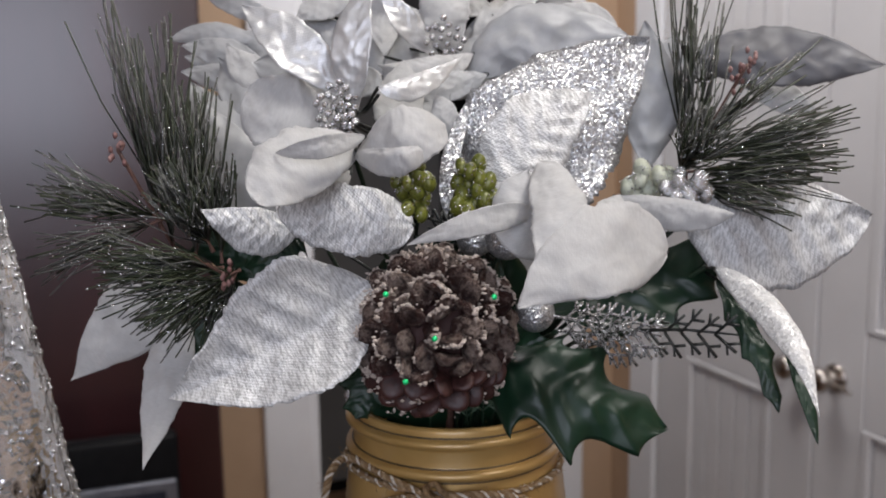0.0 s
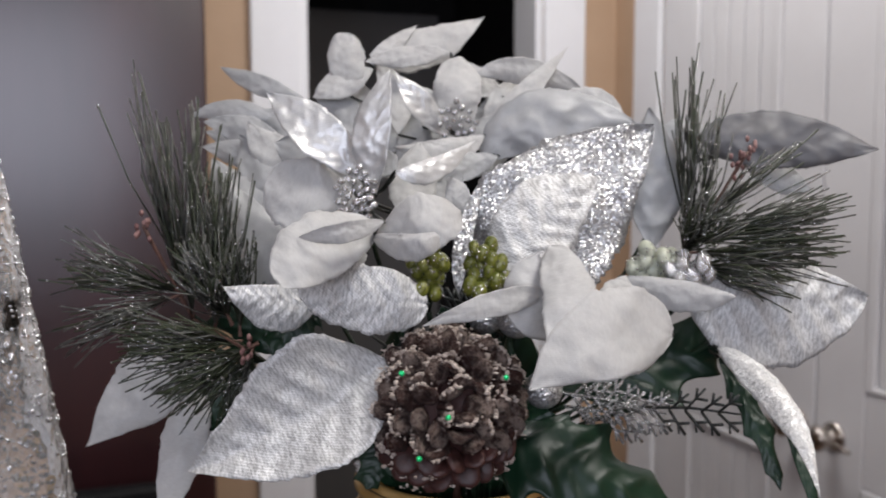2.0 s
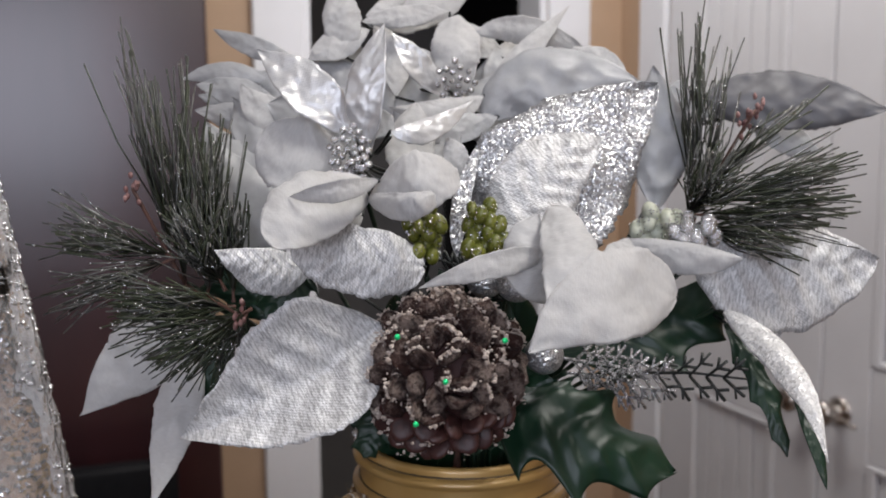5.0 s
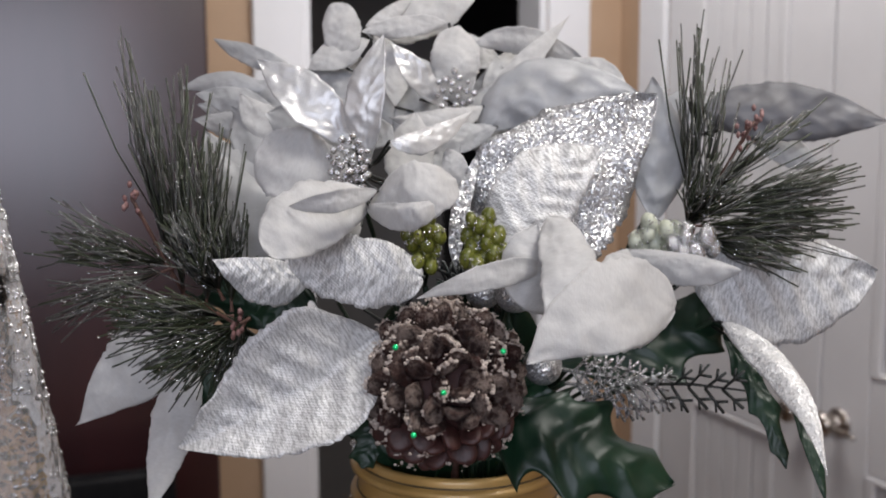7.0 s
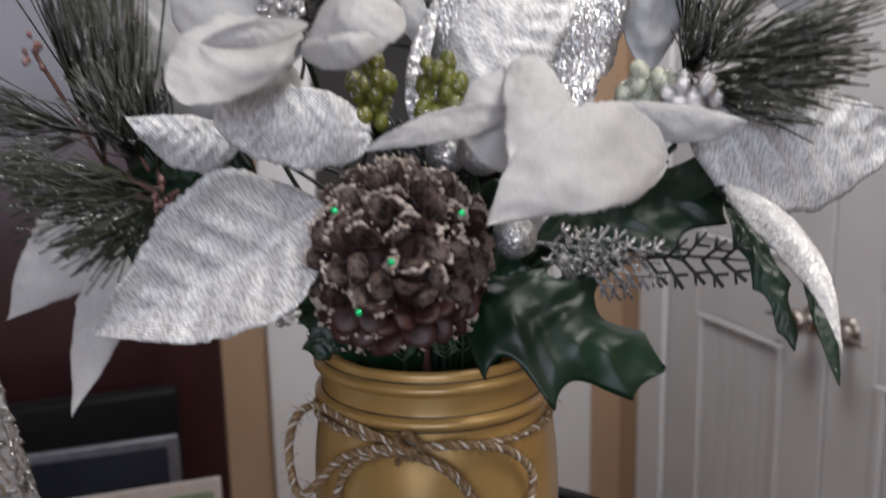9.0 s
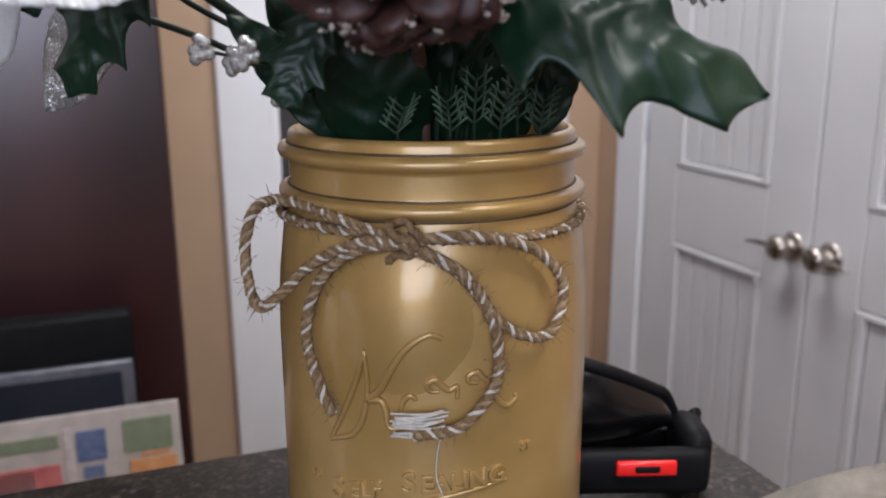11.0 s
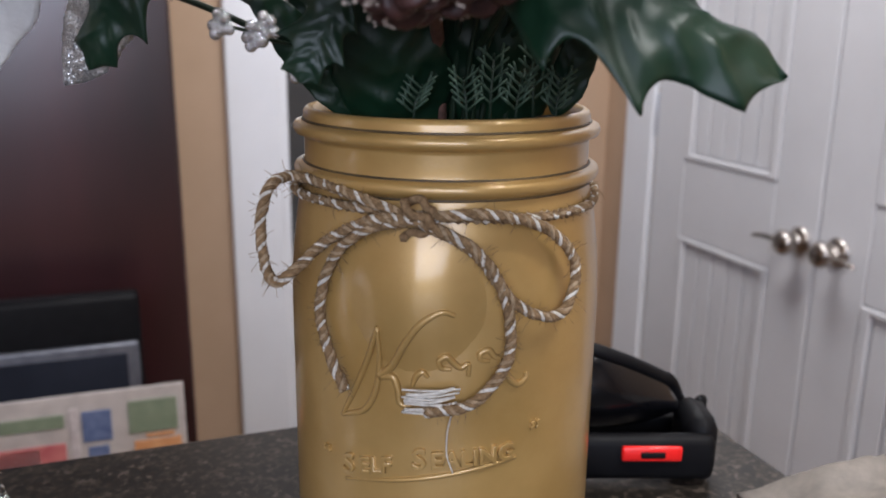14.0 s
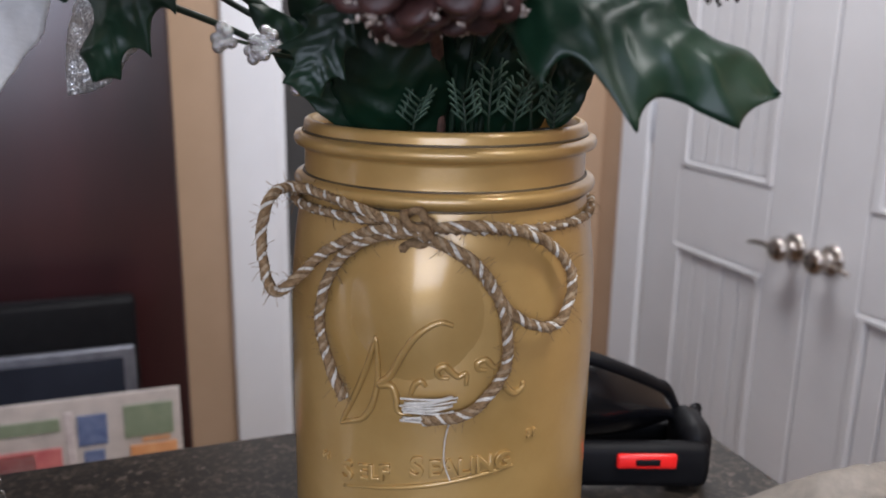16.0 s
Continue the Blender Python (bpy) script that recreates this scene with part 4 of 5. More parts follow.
spray("poinsettia", (0.0062, 0.3320, 1.3761), [
    ("silk", (0.0029, 0.3220, 1.3744), (-0.0080, 0.3150, 1.3863), (-0.0183, 0.3160, 1.3988), 0.0054, 0.0050, 0.50, 1.20, -0.30, 0.20),
    ("satin", (0.0078, 0.3260, 1.3757), (0.0056, 0.3220, 1.3911), (0.0066, 0.3320, 1.4068), 0.0096, 0.0090, 0.60, 0.45, 0.20, 0.30),
    ("satin", (-0.0386, 0.3480, 1.3929), (-0.0403, 0.3450, 1.4048), (-0.0416, 0.3480, 1.4185), 0.0069, 0.0085, 0.62, 0.40, 0.20, 0.20),
    ("satin", (-0.0289, 0.3500, 1.4043), (-0.0409, 0.3450, 1.3988), (-0.0538, 0.3450, 1.3920), 0.0067, 0.0067, 0.50, 1.06, 0.15, 0.15),
    ("satin", (-0.0325, 0.3550, 1.4081), (-0.0071, 0.3550, 1.4146), (0.0175, 0.3650, 1.4276), 0.0088, 0.0094, 0.45, 1.13, 0.25, 0.20),
    ("satin", (-0.0311, 0.3500, 1.4093), (-0.0218, 0.3520, 1.4151), (-0.0109, 0.3580, 1.4234), 0.0026, 0.0041, 0.50, 1.20, 0.15, 0.15),
    ("satin", (0.0030, 0.3450, 1.4101), (-0.0136, 0.3400, 1.4079), (-0.0317, 0.3400, 1.4058), 0.0041, 0.0047, 0.50, 0.93, 0.30, 0.10),
    ("satin", (0.0585, 0.3450, 1.3927), (0.0335, 0.3350, 1.4020), (0.0116, 0.3320, 1.3996), 0.0054, 0.0043, 0.50, 0.86, 0.60, -0.30),
    ("satin", (0.0146, 0.3250, 1.3752), (0.0305, 0.3250, 1.3919), (0.0501, 0.3380, 1.4118), 0.0039, 0.0053, 0.45, 1.33, 0.30, 0.20),
    ("grey", (0.0141, 0.3120, 1.3657), (0.0373, 0.3100, 1.3823), (0.0717, 0.3120, 1.3787), 0.0110, 0.0121, 0.45, 0.93, 0.20, 0.20),
    ("satin", (0.0151, 0.3120, 1.3752), (-0.0002, 0.3020, 1.3707), (-0.0183, 0.3000, 1.3707), 0.0064, 0.0032, 0.45, 1.06, 0.30, 0.20),
    ("grey", (0.0199, 0.3050, 1.3674), (0.0077, 0.3000, 1.3634), (-0.0070, 0.2960, 1.3594), 0.0049, 0.0053, 0.50, 1.06, 0.15, 0.15),
    ("grey", (-0.0294, 0.3380, 1.3667), (-0.0395, 0.3450, 1.3826), (-0.0535, 0.3500, 1.3927), 0.0073, 0.0084, 0.50, 1.06, 0.15, 0.15),
    ("satin", (-0.0183, 0.3400, 1.3767), (-0.0207, 0.3450, 1.3926), (-0.0277, 0.3500, 1.4061), 0.0056, 0.0073, 0.50, 0.93, 0.15, 0.15),
    ("grey", (-0.0184, 0.3400, 1.3611), (-0.0106, 0.3450, 1.3747), (-0.0050, 0.3500, 1.3930), 0.0084, 0.0095, 0.50, 1.06, 0.15, 0.15),
    ("grey", (0.0151, 0.3380, 1.3654), (0.0199, 0.3450, 1.3813), (0.0225, 0.3520, 1.3965), 0.0084, 0.0095, 0.50, 1.06, 0.15, 0.15),
    ("satin", (0.0174, 0.3400, 1.3787), (0.0244, 0.3450, 1.3924), (0.0408, 0.3520, 1.4032), 0.0050, 0.0061, 0.50, 1.06, 0.15, 0.15),
    ("grey", (0.0018, 0.3500, 1.3658), (-0.0051, 0.3520, 1.3819), (-0.0144, 0.3560, 1.3994), 0.0131, 0.0114, 0.50, 0.93, 0.15, 0.15),
    ("satin", (-0.0189, 0.3500, 1.3705), (-0.0329, 0.3540, 1.3844), (-0.0450, 0.3600, 1.4058), 0.0115, 0.0103, 0.50, 0.93, 0.15, 0.15),
    ("grey", (0.0018, 0.3300, 1.3609), (0.0149, 0.3320, 1.3717), (0.0328, 0.3380, 1.3851), 0.0108, 0.0108, 0.50, 0.93, 0.15, 0.15),
    ("satin", (0.0380, 0.3250, 1.3840), (0.0544, 0.3220, 1.3878), (0.0692, 0.3220, 1.3836), 0.0068, 0.0068, 0.50, 0.93, 0.15, 0.15),
    ("satin", (0.0242, 0.3450, 1.3926), (0.0128, 0.3500, 1.4000), (0.0011, 0.3550, 1.4080), 0.0064, 0.0058, 0.50, 0.93, 0.15, 0.15),
], "white satin poinsettia at the top of the bouquet", "artificial flower", "petal", beads=(24, 0.0075, (0.0050, 0.3180, 1.3789)))
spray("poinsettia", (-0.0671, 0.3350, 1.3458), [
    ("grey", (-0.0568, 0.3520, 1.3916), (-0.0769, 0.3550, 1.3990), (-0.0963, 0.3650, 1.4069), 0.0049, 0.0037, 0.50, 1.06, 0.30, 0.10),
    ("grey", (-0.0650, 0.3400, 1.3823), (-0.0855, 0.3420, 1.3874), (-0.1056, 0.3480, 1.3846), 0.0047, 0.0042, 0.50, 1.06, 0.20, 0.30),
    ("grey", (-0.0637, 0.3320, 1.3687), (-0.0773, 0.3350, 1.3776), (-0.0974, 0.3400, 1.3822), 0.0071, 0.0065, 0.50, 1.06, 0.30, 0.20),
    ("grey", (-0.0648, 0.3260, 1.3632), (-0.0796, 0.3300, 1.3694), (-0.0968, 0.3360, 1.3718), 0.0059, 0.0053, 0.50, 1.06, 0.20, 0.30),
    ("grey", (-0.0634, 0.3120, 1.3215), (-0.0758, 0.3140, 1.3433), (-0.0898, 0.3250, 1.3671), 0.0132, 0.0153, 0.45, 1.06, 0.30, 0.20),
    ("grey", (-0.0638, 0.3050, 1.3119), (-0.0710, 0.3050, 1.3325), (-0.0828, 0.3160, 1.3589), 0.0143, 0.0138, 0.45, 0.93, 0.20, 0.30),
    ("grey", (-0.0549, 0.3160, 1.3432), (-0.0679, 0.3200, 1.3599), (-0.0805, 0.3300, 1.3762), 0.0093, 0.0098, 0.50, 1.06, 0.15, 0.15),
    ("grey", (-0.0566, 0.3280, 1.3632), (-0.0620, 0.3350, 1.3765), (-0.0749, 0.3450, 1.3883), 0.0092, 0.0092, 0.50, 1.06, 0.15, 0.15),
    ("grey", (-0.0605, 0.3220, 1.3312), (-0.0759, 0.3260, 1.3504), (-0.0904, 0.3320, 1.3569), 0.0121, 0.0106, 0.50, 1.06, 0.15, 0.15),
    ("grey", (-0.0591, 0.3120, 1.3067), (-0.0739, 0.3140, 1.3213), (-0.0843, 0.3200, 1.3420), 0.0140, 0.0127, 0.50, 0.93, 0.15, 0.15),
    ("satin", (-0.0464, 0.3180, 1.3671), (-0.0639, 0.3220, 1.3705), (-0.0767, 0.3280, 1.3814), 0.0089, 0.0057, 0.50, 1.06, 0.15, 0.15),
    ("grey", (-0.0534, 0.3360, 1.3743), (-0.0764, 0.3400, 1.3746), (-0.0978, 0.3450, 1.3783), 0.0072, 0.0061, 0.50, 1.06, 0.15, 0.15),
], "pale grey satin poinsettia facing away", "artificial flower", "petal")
spray("leaf_spray", (0.0235, 0.2960, 1.3170), [
    ("glitter", (0.0236, 0.2840, 1.3186), (0.0409, 0.2810, 1.3461), (0.0735, 0.2940, 1.3773), 0.0295, 0.0228, 0.42, 0.96, 0.08, 0.10),
    ("lame", (0.0222, 0.2660, 1.3241), (0.0314, 0.2700, 1.3435), (0.0522, 0.2810, 1.3596), 0.0151, 0.0119, 0.50, 0.86, 0.05, 0.05),
    ("glitter", (0.0047, 0.2750, 1.3207), (0.0066, 0.2780, 1.3399), (0.0142, 0.2880, 1.3611), 0.0031, 0.0031, 0.45, 1.06, 0.15, 0.15),
], "large silver glitter leaves with a fabric leaf", "leaf", "leaf")
spray("leaf_spray", (0.0781, 0.3100, 1.3276), [
    ("grey", (0.0744, 0.2970, 1.3331), (0.0757, 0.2980, 1.3582), (0.0744, 0.3050, 1.3849), 0.0106, 0.0106, 0.50, 1.06, 0.20, 0.15),
], "single pale grey fabric leaf standing upright", "leaf", "leaf")
# the long leaf faces away; its shade is put into the fabric colour
spray("leaf_spray", (0.1052, 0.3500, 1.3678), [
    ("darksilver", (0.1046, 0.3450, 1.3755), (0.1369, 0.3380, 1.3739), (0.1742, 0.3350, 1.3703), 0.0126, 0.0112, 0.42, 0.93, 0.15, 0.30),
    ("grey", (0.1218, 0.3520, 1.3701), (0.1399, 0.3500, 1.3590), (0.1539, 0.3500, 1.3544), 0.0074, 0.0057, 0.50, 0.93, 0.15, 0.15),
    ("grey", (0.1127, 0.3520, 1.3679), (0.1021, 0.3520, 1.3770), (0.0905, 0.3520, 1.3782), 0.0074, 0.0074, 0.50, 0.93, 0.15, 0.15),
], "silver fabric leaf pointing outwards, coloured darker for facing away", "leaf", "leaf")
spray("poinsettia", (0.0414, 0.2680, 1.3088), [
    ("lame", (0.0846, 0.2850, 1.3206), (0.1192, 0.2880, 1.3163), (0.1502, 0.2920, 1.3171), 0.0161, 0.0245, 0.42, 0.96, -0.08, 0.12),
    ("satin", (0.0590, 0.2750, 1.3267), (0.0770, 0.2680, 1.3230), (0.0943, 0.2640, 1.3213), 0.0033, 0.0070, 0.50, 0.93, 0.20, 0.40),
    ("satin", (0.0690, 0.2460, 1.3125), (0.0456, 0.2280, 1.3130), (0.0230, 0.2220, 1.3014), 0.0108, 0.0152, 0.36, 0.96, 0.12, 0.15),
    ("satin", (0.0316, 0.2260, 1.3059), (0.0360, 0.2320, 1.3252), (0.0314, 0.2500, 1.3390), 0.0080, 0.0080, 0.50, 0.45, 0.20, 0.25),
    ("satin", (0.0322, 0.2500, 1.3246), (0.0136, 0.2360, 1.3231), (-0.0066, 0.2340, 1.3172), 0.0038, 0.0038, 0.40, 1.06, 0.40, -0.20),
    ("satin", (0.0329, 0.2500, 1.3093), (0.0257, 0.2460, 1.3234), (0.0287, 0.2520, 1.3365), 0.0084, 0.0080, 0.50, 0.93, 0.30, 0.10),
    ("satin", (0.0458, 0.2620, 1.3107), (0.0552, 0.2660, 1.3208), (0.0602, 0.2720, 1.3273), 0.0052, 0.0056, 0.50, 1.06, 0.15, 0.15),
], "white poinsettia with a shiny silver leaf", "artificial flower", "petal")
spray("leaf_spray", (0.0962, 0.2900, 1.3019), [
    ("sugar", (0.0930, 0.2780, 1.3018), (0.1072, 0.2550, 1.2872), (0.1110, 0.2360, 1.2649), 0.0046, 0.0051, 0.35, 1.20, 0.25, 0.40),
    ("holly", (0.0958, 0.2850, 1.2970), (0.1041, 0.2720, 1.2790), (0.1097, 0.2620, 1.2575), 0.0054, 0.0054, 0.45, 0.80, 0.20, 0.20, 3),
    ("holly", (0.1131, 0.2720, 1.2865), (0.1148, 0.2580, 1.2684), (0.1163, 0.2480, 1.2524), 0.0034, 0.0024, 0.40, 0.90, 0.15, 0.15),
], "drooping silver glitter leaf with a green backing leaf", "leaf", "leaf")
spray("leaf_spray", (-0.0169, 0.2750, 1.3011), [
    ("lame", (-0.0187, 0.2550, 1.3033), (-0.0435, 0.2450, 1.2863), (-0.0780, 0.2420, 1.2717), 0.0173, 0.0219, 0.40, 1.17, -0.50, -0.35),
    ("lame", (-0.0051, 0.2540, 1.3207), (-0.0234, 0.2500, 1.3237), (-0.0452, 0.2520, 1.3276), 0.0113, 0.0097, 0.50, 0.45, 0.15, 0.15),
    ("lame", (-0.0412, 0.2640, 1.3191), (-0.0546, 0.2580, 1.3212), (-0.0691, 0.2550, 1.3261), 0.0096, 0.0052, 0.40, 1.06, 0.30, 0.10),
], "silver fabric poinsettia leaves with ribbed veins", "leaf", "leaf")
spray("leaf_spray", (-0.0908, 0.3050, 1.2995), [
    ("satin", (-0.0919, 0.3050, 1.2995), (-0.1111, 0.3050, 1.2818), (-0.1389, 0.3130, 1.2561), 0.0129, 0.0153, 0.45, 1.20, 0.30, 0.20),
    ("satin", (-0.0875, 0.2860, 1.2892), (-0.0902, 0.2750, 1.2669), (-0.0928, 0.2580, 1.2429), 0.0080, 0.0080, 0.40, 1.13, 0.40, 0.30),
], "white fabric leaves hanging low", "leaf", "leaf")
spray("holly_sprig", (0.0412, 0.3000, 1.2806), [
    ("holly", (0.0399, 0.2900, 1.2851), (0.0706, 0.2920, 1.2926), (0.1018, 0.2980, 1.3004), 0.0243, 0.0184, 0.50, 0.80, 0.10, 0.10, 3, 0.6),
], "glossy dark green spiny holly leaf", "leaf", "holly_leaf")
spray("holly_sprig", (0.0191, 0.2850, 1.2675), [
    ("holly", (0.0161, 0.2720, 1.2744), (0.0404, 0.2580, 1.2676), (0.0739, 0.2620, 1.2527), 0.0232, 0.0206, 0.42, 0.75, 0.15, 0.20, 3, 0.9),
], "glossy dark green spiny holly leaf", "leaf", "holly_leaf")
spray("holly_sprig", (-0.0773, 0.3000, 1.2984), [
    ("holly", (-0.0687, 0.2900, 1.3022), (-0.0784, 0.2880, 1.2868), (-0.0878, 0.2850, 1.2717), 0.0134, 0.0115, 0.50, 0.80, 0.15, 0.15, 3),
], "glossy dark green spiny holly leaf", "leaf", "holly_leaf")
spray("holly_sprig", (-0.0687, 0.2950, 1.2728), [
    ("holly", (-0.0540, 0.2900, 1.2872), (-0.0699, 0.2920, 1.2704), (-0.0802, 0.2980, 1.2511), 0.0115, 0.0095, 0.45, 0.70, 0.15, 0.20, 3),
    ("glitter", (-0.0738, 0.3180, 1.2837), (-0.0865, 0.3220, 1.2629), (-0.0994, 0.3300, 1.2453), 0.0096, 0.0096, 0.50, 0.93, 0.15, 0.15),
], "glossy dark green spiny holly leaf", "leaf", "holly_leaf")
spray("holly_sprig", (0.0232, 0.2900, 1.2901), [
    ("holly", (0.0257, 0.2850, 1.2903), (0.0111, 0.2800, 1.3039), (-0.0057, 0.2750, 1.3105), 0.0130, 0.0112, 0.50, 0.80, 0.15, 0.15, 3),
    ("holly", (0.0190, 0.2850, 1.2873), (0.0281, 0.2780, 1.2793), (0.0349, 0.2720, 1.2753), 0.0111, 0.0111, 0.50, 0.80, 0.15, 0.15, 3),
    ("holly", (-0.0461, 0.2850, 1.3186), (-0.0510, 0.2800, 1.3116), (-0.0584, 0.2780, 1.2987), 0.0112, 0.0112, 0.50, 0.80, 0.15, 0.15, 3),
    ("holly", (-0.0594, 0.2920, 1.2979), (-0.0727, 0.2950, 1.3094), (-0.0839, 0.2980, 1.3270), 0.0118, 0.0137, 0.50, 0.80, 0.15, 0.15, 3),
    ("holly", (-0.0161, 0.2900, 1.2741), (-0.0230, 0.2880, 1.2606), (-0.0278, 0.2850, 1.2495), 0.0077, 0.0096, 0.50, 0.80, 0.15, 0.15, 3),
], "glossy dark green spiny holly leaf", "leaf", "holly_leaf")
spray("green_leaf", (-0.0072, 0.3250, 1.2359), [
    ("holly", (-0.0182, 0.3180, 1.2381), (-0.0289, 0.3120, 1.2544), (-0.0432, 0.3050, 1.2706), 0.0062, 0.0071, 0.45, 0.70, 0.20, 0.20),
], "plain dark green leaf standing in the jar mouth", "leaf", "leaf_blade")
spray("green_leaf", (-0.0072, 0.3250, 1.2359), [
    ("holly", (0.0354, 0.3180, 1.2393), (0.0387, 0.3140, 1.2528), (0.0427, 0.3080, 1.2669), 0.0045, 0.0060, 0.45, 0.70, 0.20, 0.20),
], "plain dark green leaf standing in the jar mouth", "leaf", "leaf_blade")
spray("green_leaf", (-0.0072, 0.3250, 1.2359), [
    ("holly", (-0.0074, 0.3300, 1.2369), (-0.0085, 0.3220, 1.2550), (-0.0123, 0.3150, 1.2760), 0.0108, 0.0108, 0.45, 0.60, 0.20, 0.20),
], "plain dark green leaf standing in the jar mouth", "leaf", "leaf_blade")

# dark green leaves standing in the jar mouth
for b0, t0, w0, r0 in (((-0.010, 0.330, 1.236), (-0.034, 0.309, 1.276), 0.019, 25), ((0.024, 0.332, 1.236), (0.046, 0.322, 1.280), 0.017, -30), ((-0.005, 0.325, 1.222), (-0.012, 0.300, 1.275), 0.034, 10),
                       ((0.018, 0.330, 1.222), (0.022, 0.306, 1.278), 0.036, -10), ((0.004, 0.345, 1.222), (0.006, 0.335, 1.30), 0.06, 0), ((-0.006, 0.345, 1.222), (-0.018, 0.33, 1.30), 0.036, 0), ((0.020, 0.345, 1.222), (0.030, 0.33, 1.30), 0.036, 0)):
    spray("green_leaf", b0, [("holly", b0, (Vector(b0) + Vector(t0)) / 2 + Vector((r0 * 0.0001, -0.003, 0)), t0, w0 * 0.45, w0 * 0.45, 0.5, 0.7, 0.3, 0.3)], "plain dark green leaf standing in the jar mouth", "leaf", "leaf_blade")


def fern(at, height, lean):
    ob = empty("fern_sprig", at)
    tagged(ob, "small frosted green fern sprig in the jar mouth", "leaf", "fern sprigs in the jar mouth")
    b = bmesh.new()
    tip = Vector((lean, 0, height))
    tube([Vector((0, 0, -0.012)), tip * 0.5, tip], 0.0005, 4, b)
    part("stem", b, "stem", ob)
    for k in range(5):
        p = tip * (0.3 + 0.15 * k)
        for s in (-1, 1):
            q = p + Vector((s * 0.004, -0.001, 0.0035))
            bb = bmesh.new()
            tube([p, q], 0.0004, 4, bb)
            tube([p.lerp(q, 0.5), p.lerp(q, 0.5) + Vector((s * 0.0006, 0, 0.0026))], 0.00035, 4, bb)
            part("leaflet", bb, "fern", ob)


for x, hgt, ln in ((0.012, 0.012, -0.002), (0.017, 0.018, 0.001), (0.023, 0.013, 0.003), (0.029, 0.022, -0.001), (0.034, 0.012, 0.002), (-0.004, 0.010, 0.004)):
    fern((x, 0.309 + 0.35 * abs(x - 0.006) ** 1.3, 1.238), hgt, ln)


# ---- pine sprigs ----
def pine(name, bursts, label, buds):
    c = Vector(bursts[0][0])
    ob = empty(name, c)
    tagged(ob, label, "pine sprig", group="pine sprigs in the jar")
    for at, tip, spread, n, ln, frost in bursts:
        at, tip = Vector(at), Vector(tip)
        d = (tip - at)
        part("twig", tube([p - c for p in catmull([at - d * 0.1, at, at + d * 0.3], 4)], 0.0008, 5, taper=lambda t: 1 - 0.6 * t), "brown", ob)
        lines = []
        for mt, cnt in (("needle", int(n * (1 - frost))), ("frost", int(n * frost))):
            b = bmesh.new()
            for i in range(cnt):
                k = rnd.random()
                p = at + d * (0.35 * k)
                off = Vector((rnd.gauss(0, 1), rnd.gauss(0, 1), rnd.gauss(0, 1))).normalized()
                w = (d.normalized() + off * spread * rnd.uniform(0.2, 1.6)).normalized()
                e = p + w * (ln * rnd.uniform(0.5, 0.95))
                sag = Vector((rnd.uniform(-1, 1), rnd.uniform(-1, 1), rnd.uniform(-1, 1))) * 0.003
                tube([p - c, (p + e) / 2 + sag - c, e - c], rnd.uniform(0.00022, 0.00036), 3, b)
                lines.append((p - c, (p + e) / 2 + sag - c, e - c))
            o = part("needles", b, mt, ob, "silver frosted needles" if mt == "frost" else "")
            o["kind"] = "stuff"
        b = bmesh.new()
        for i in range(int(n * 2.4)):
            p, q, e = lines[rnd.randrange(len(lines))]
            k = rnd.uniform(0.3, 1.0)
            at2 = p.lerp(q, 2 * k) if k < 0.5 else q.lerp(e, 2 * k - 1)
            ball(rnd.uniform(0.00022, 0.0005), at2, b, 1)
        o = part("glitter", b, "silver", ob, "tiny silver glitter flecks")
        o["kind"] = "stuff"
    for at in buds:
        b = bmesh.new()
        for k in range(9):
            ball(0.0008, Vector(at) - c + Vector((rnd.uniform(-1, 1) * 0.0022, rnd.uniform(-1, 1) * 0.002, rnd.uniform(-1, 1) * 0.0045)), b, 1, (1, 1, 1.6))
        part("bud", b, "pink", ob, "small dusky red bud")
        part("twig", tube([p - c for p in catmull([bursts[0][0], (Vector(bursts[0][0]) + Vector(at)) / 2, at], 4)], 0.0006, 4), "brown", ob)
    stem_to(ob, c, 0.0016)
    return ob


pine("pine_sprig", [
    ((-0.0874, 0.2850, 1.3109), (-0.0866, 0.2800, 1.3622), 0.22, 74, 0.0681, 0.50),
    ((-0.0785, 0.2800, 1.3079), (-0.0743, 0.2760, 1.3475), 0.19, 81, 0.0515, 0.40),
    ((-0.0695, 0.2780, 1.3082), (-0.0693, 0.2760, 1.3309), 0.22, 68, 0.0313, 0.35),
    ((-0.0919, 0.2850, 1.3206), (-0.0979, 0.2800, 1.3668), 0.18, 27, 0.0681, 0.70),
    ((-0.0919, 0.2850, 1.3206), (-0.1184, 0.2720, 1.3296), 0.30, 81, 0.0368, 0.50),
    ((-0.0922, 0.2800, 1.3193), (-0.1181, 0.2650, 1.3105), 0.30, 57, 0.0349, 0.70),
    ((-0.0699, 0.2720, 1.3055), (-0.0907, 0.2580, 1.3081), 0.34, 204, 0.0349, 0.40),
    ((-0.0644, 0.2720, 1.3036), (-0.0842, 0.2580, 1.2939), 0.34, 136, 0.0313, 0.35),
    ((-0.0723, 0.2750, 1.3125), (-0.0799, 0.2660, 1.3354), 0.50, 187, 0.0276, 0.50),
    ((-0.0645, 0.2720, 1.3018), (-0.0697, 0.2620, 1.2838), 0.40, 119, 0.0221, 0.35),
], "frosted green artificial pine sprig with silver glitter", [(-0.0992, 0.2720, 1.3441), (-0.0633, 0.2600, 1.3050)])
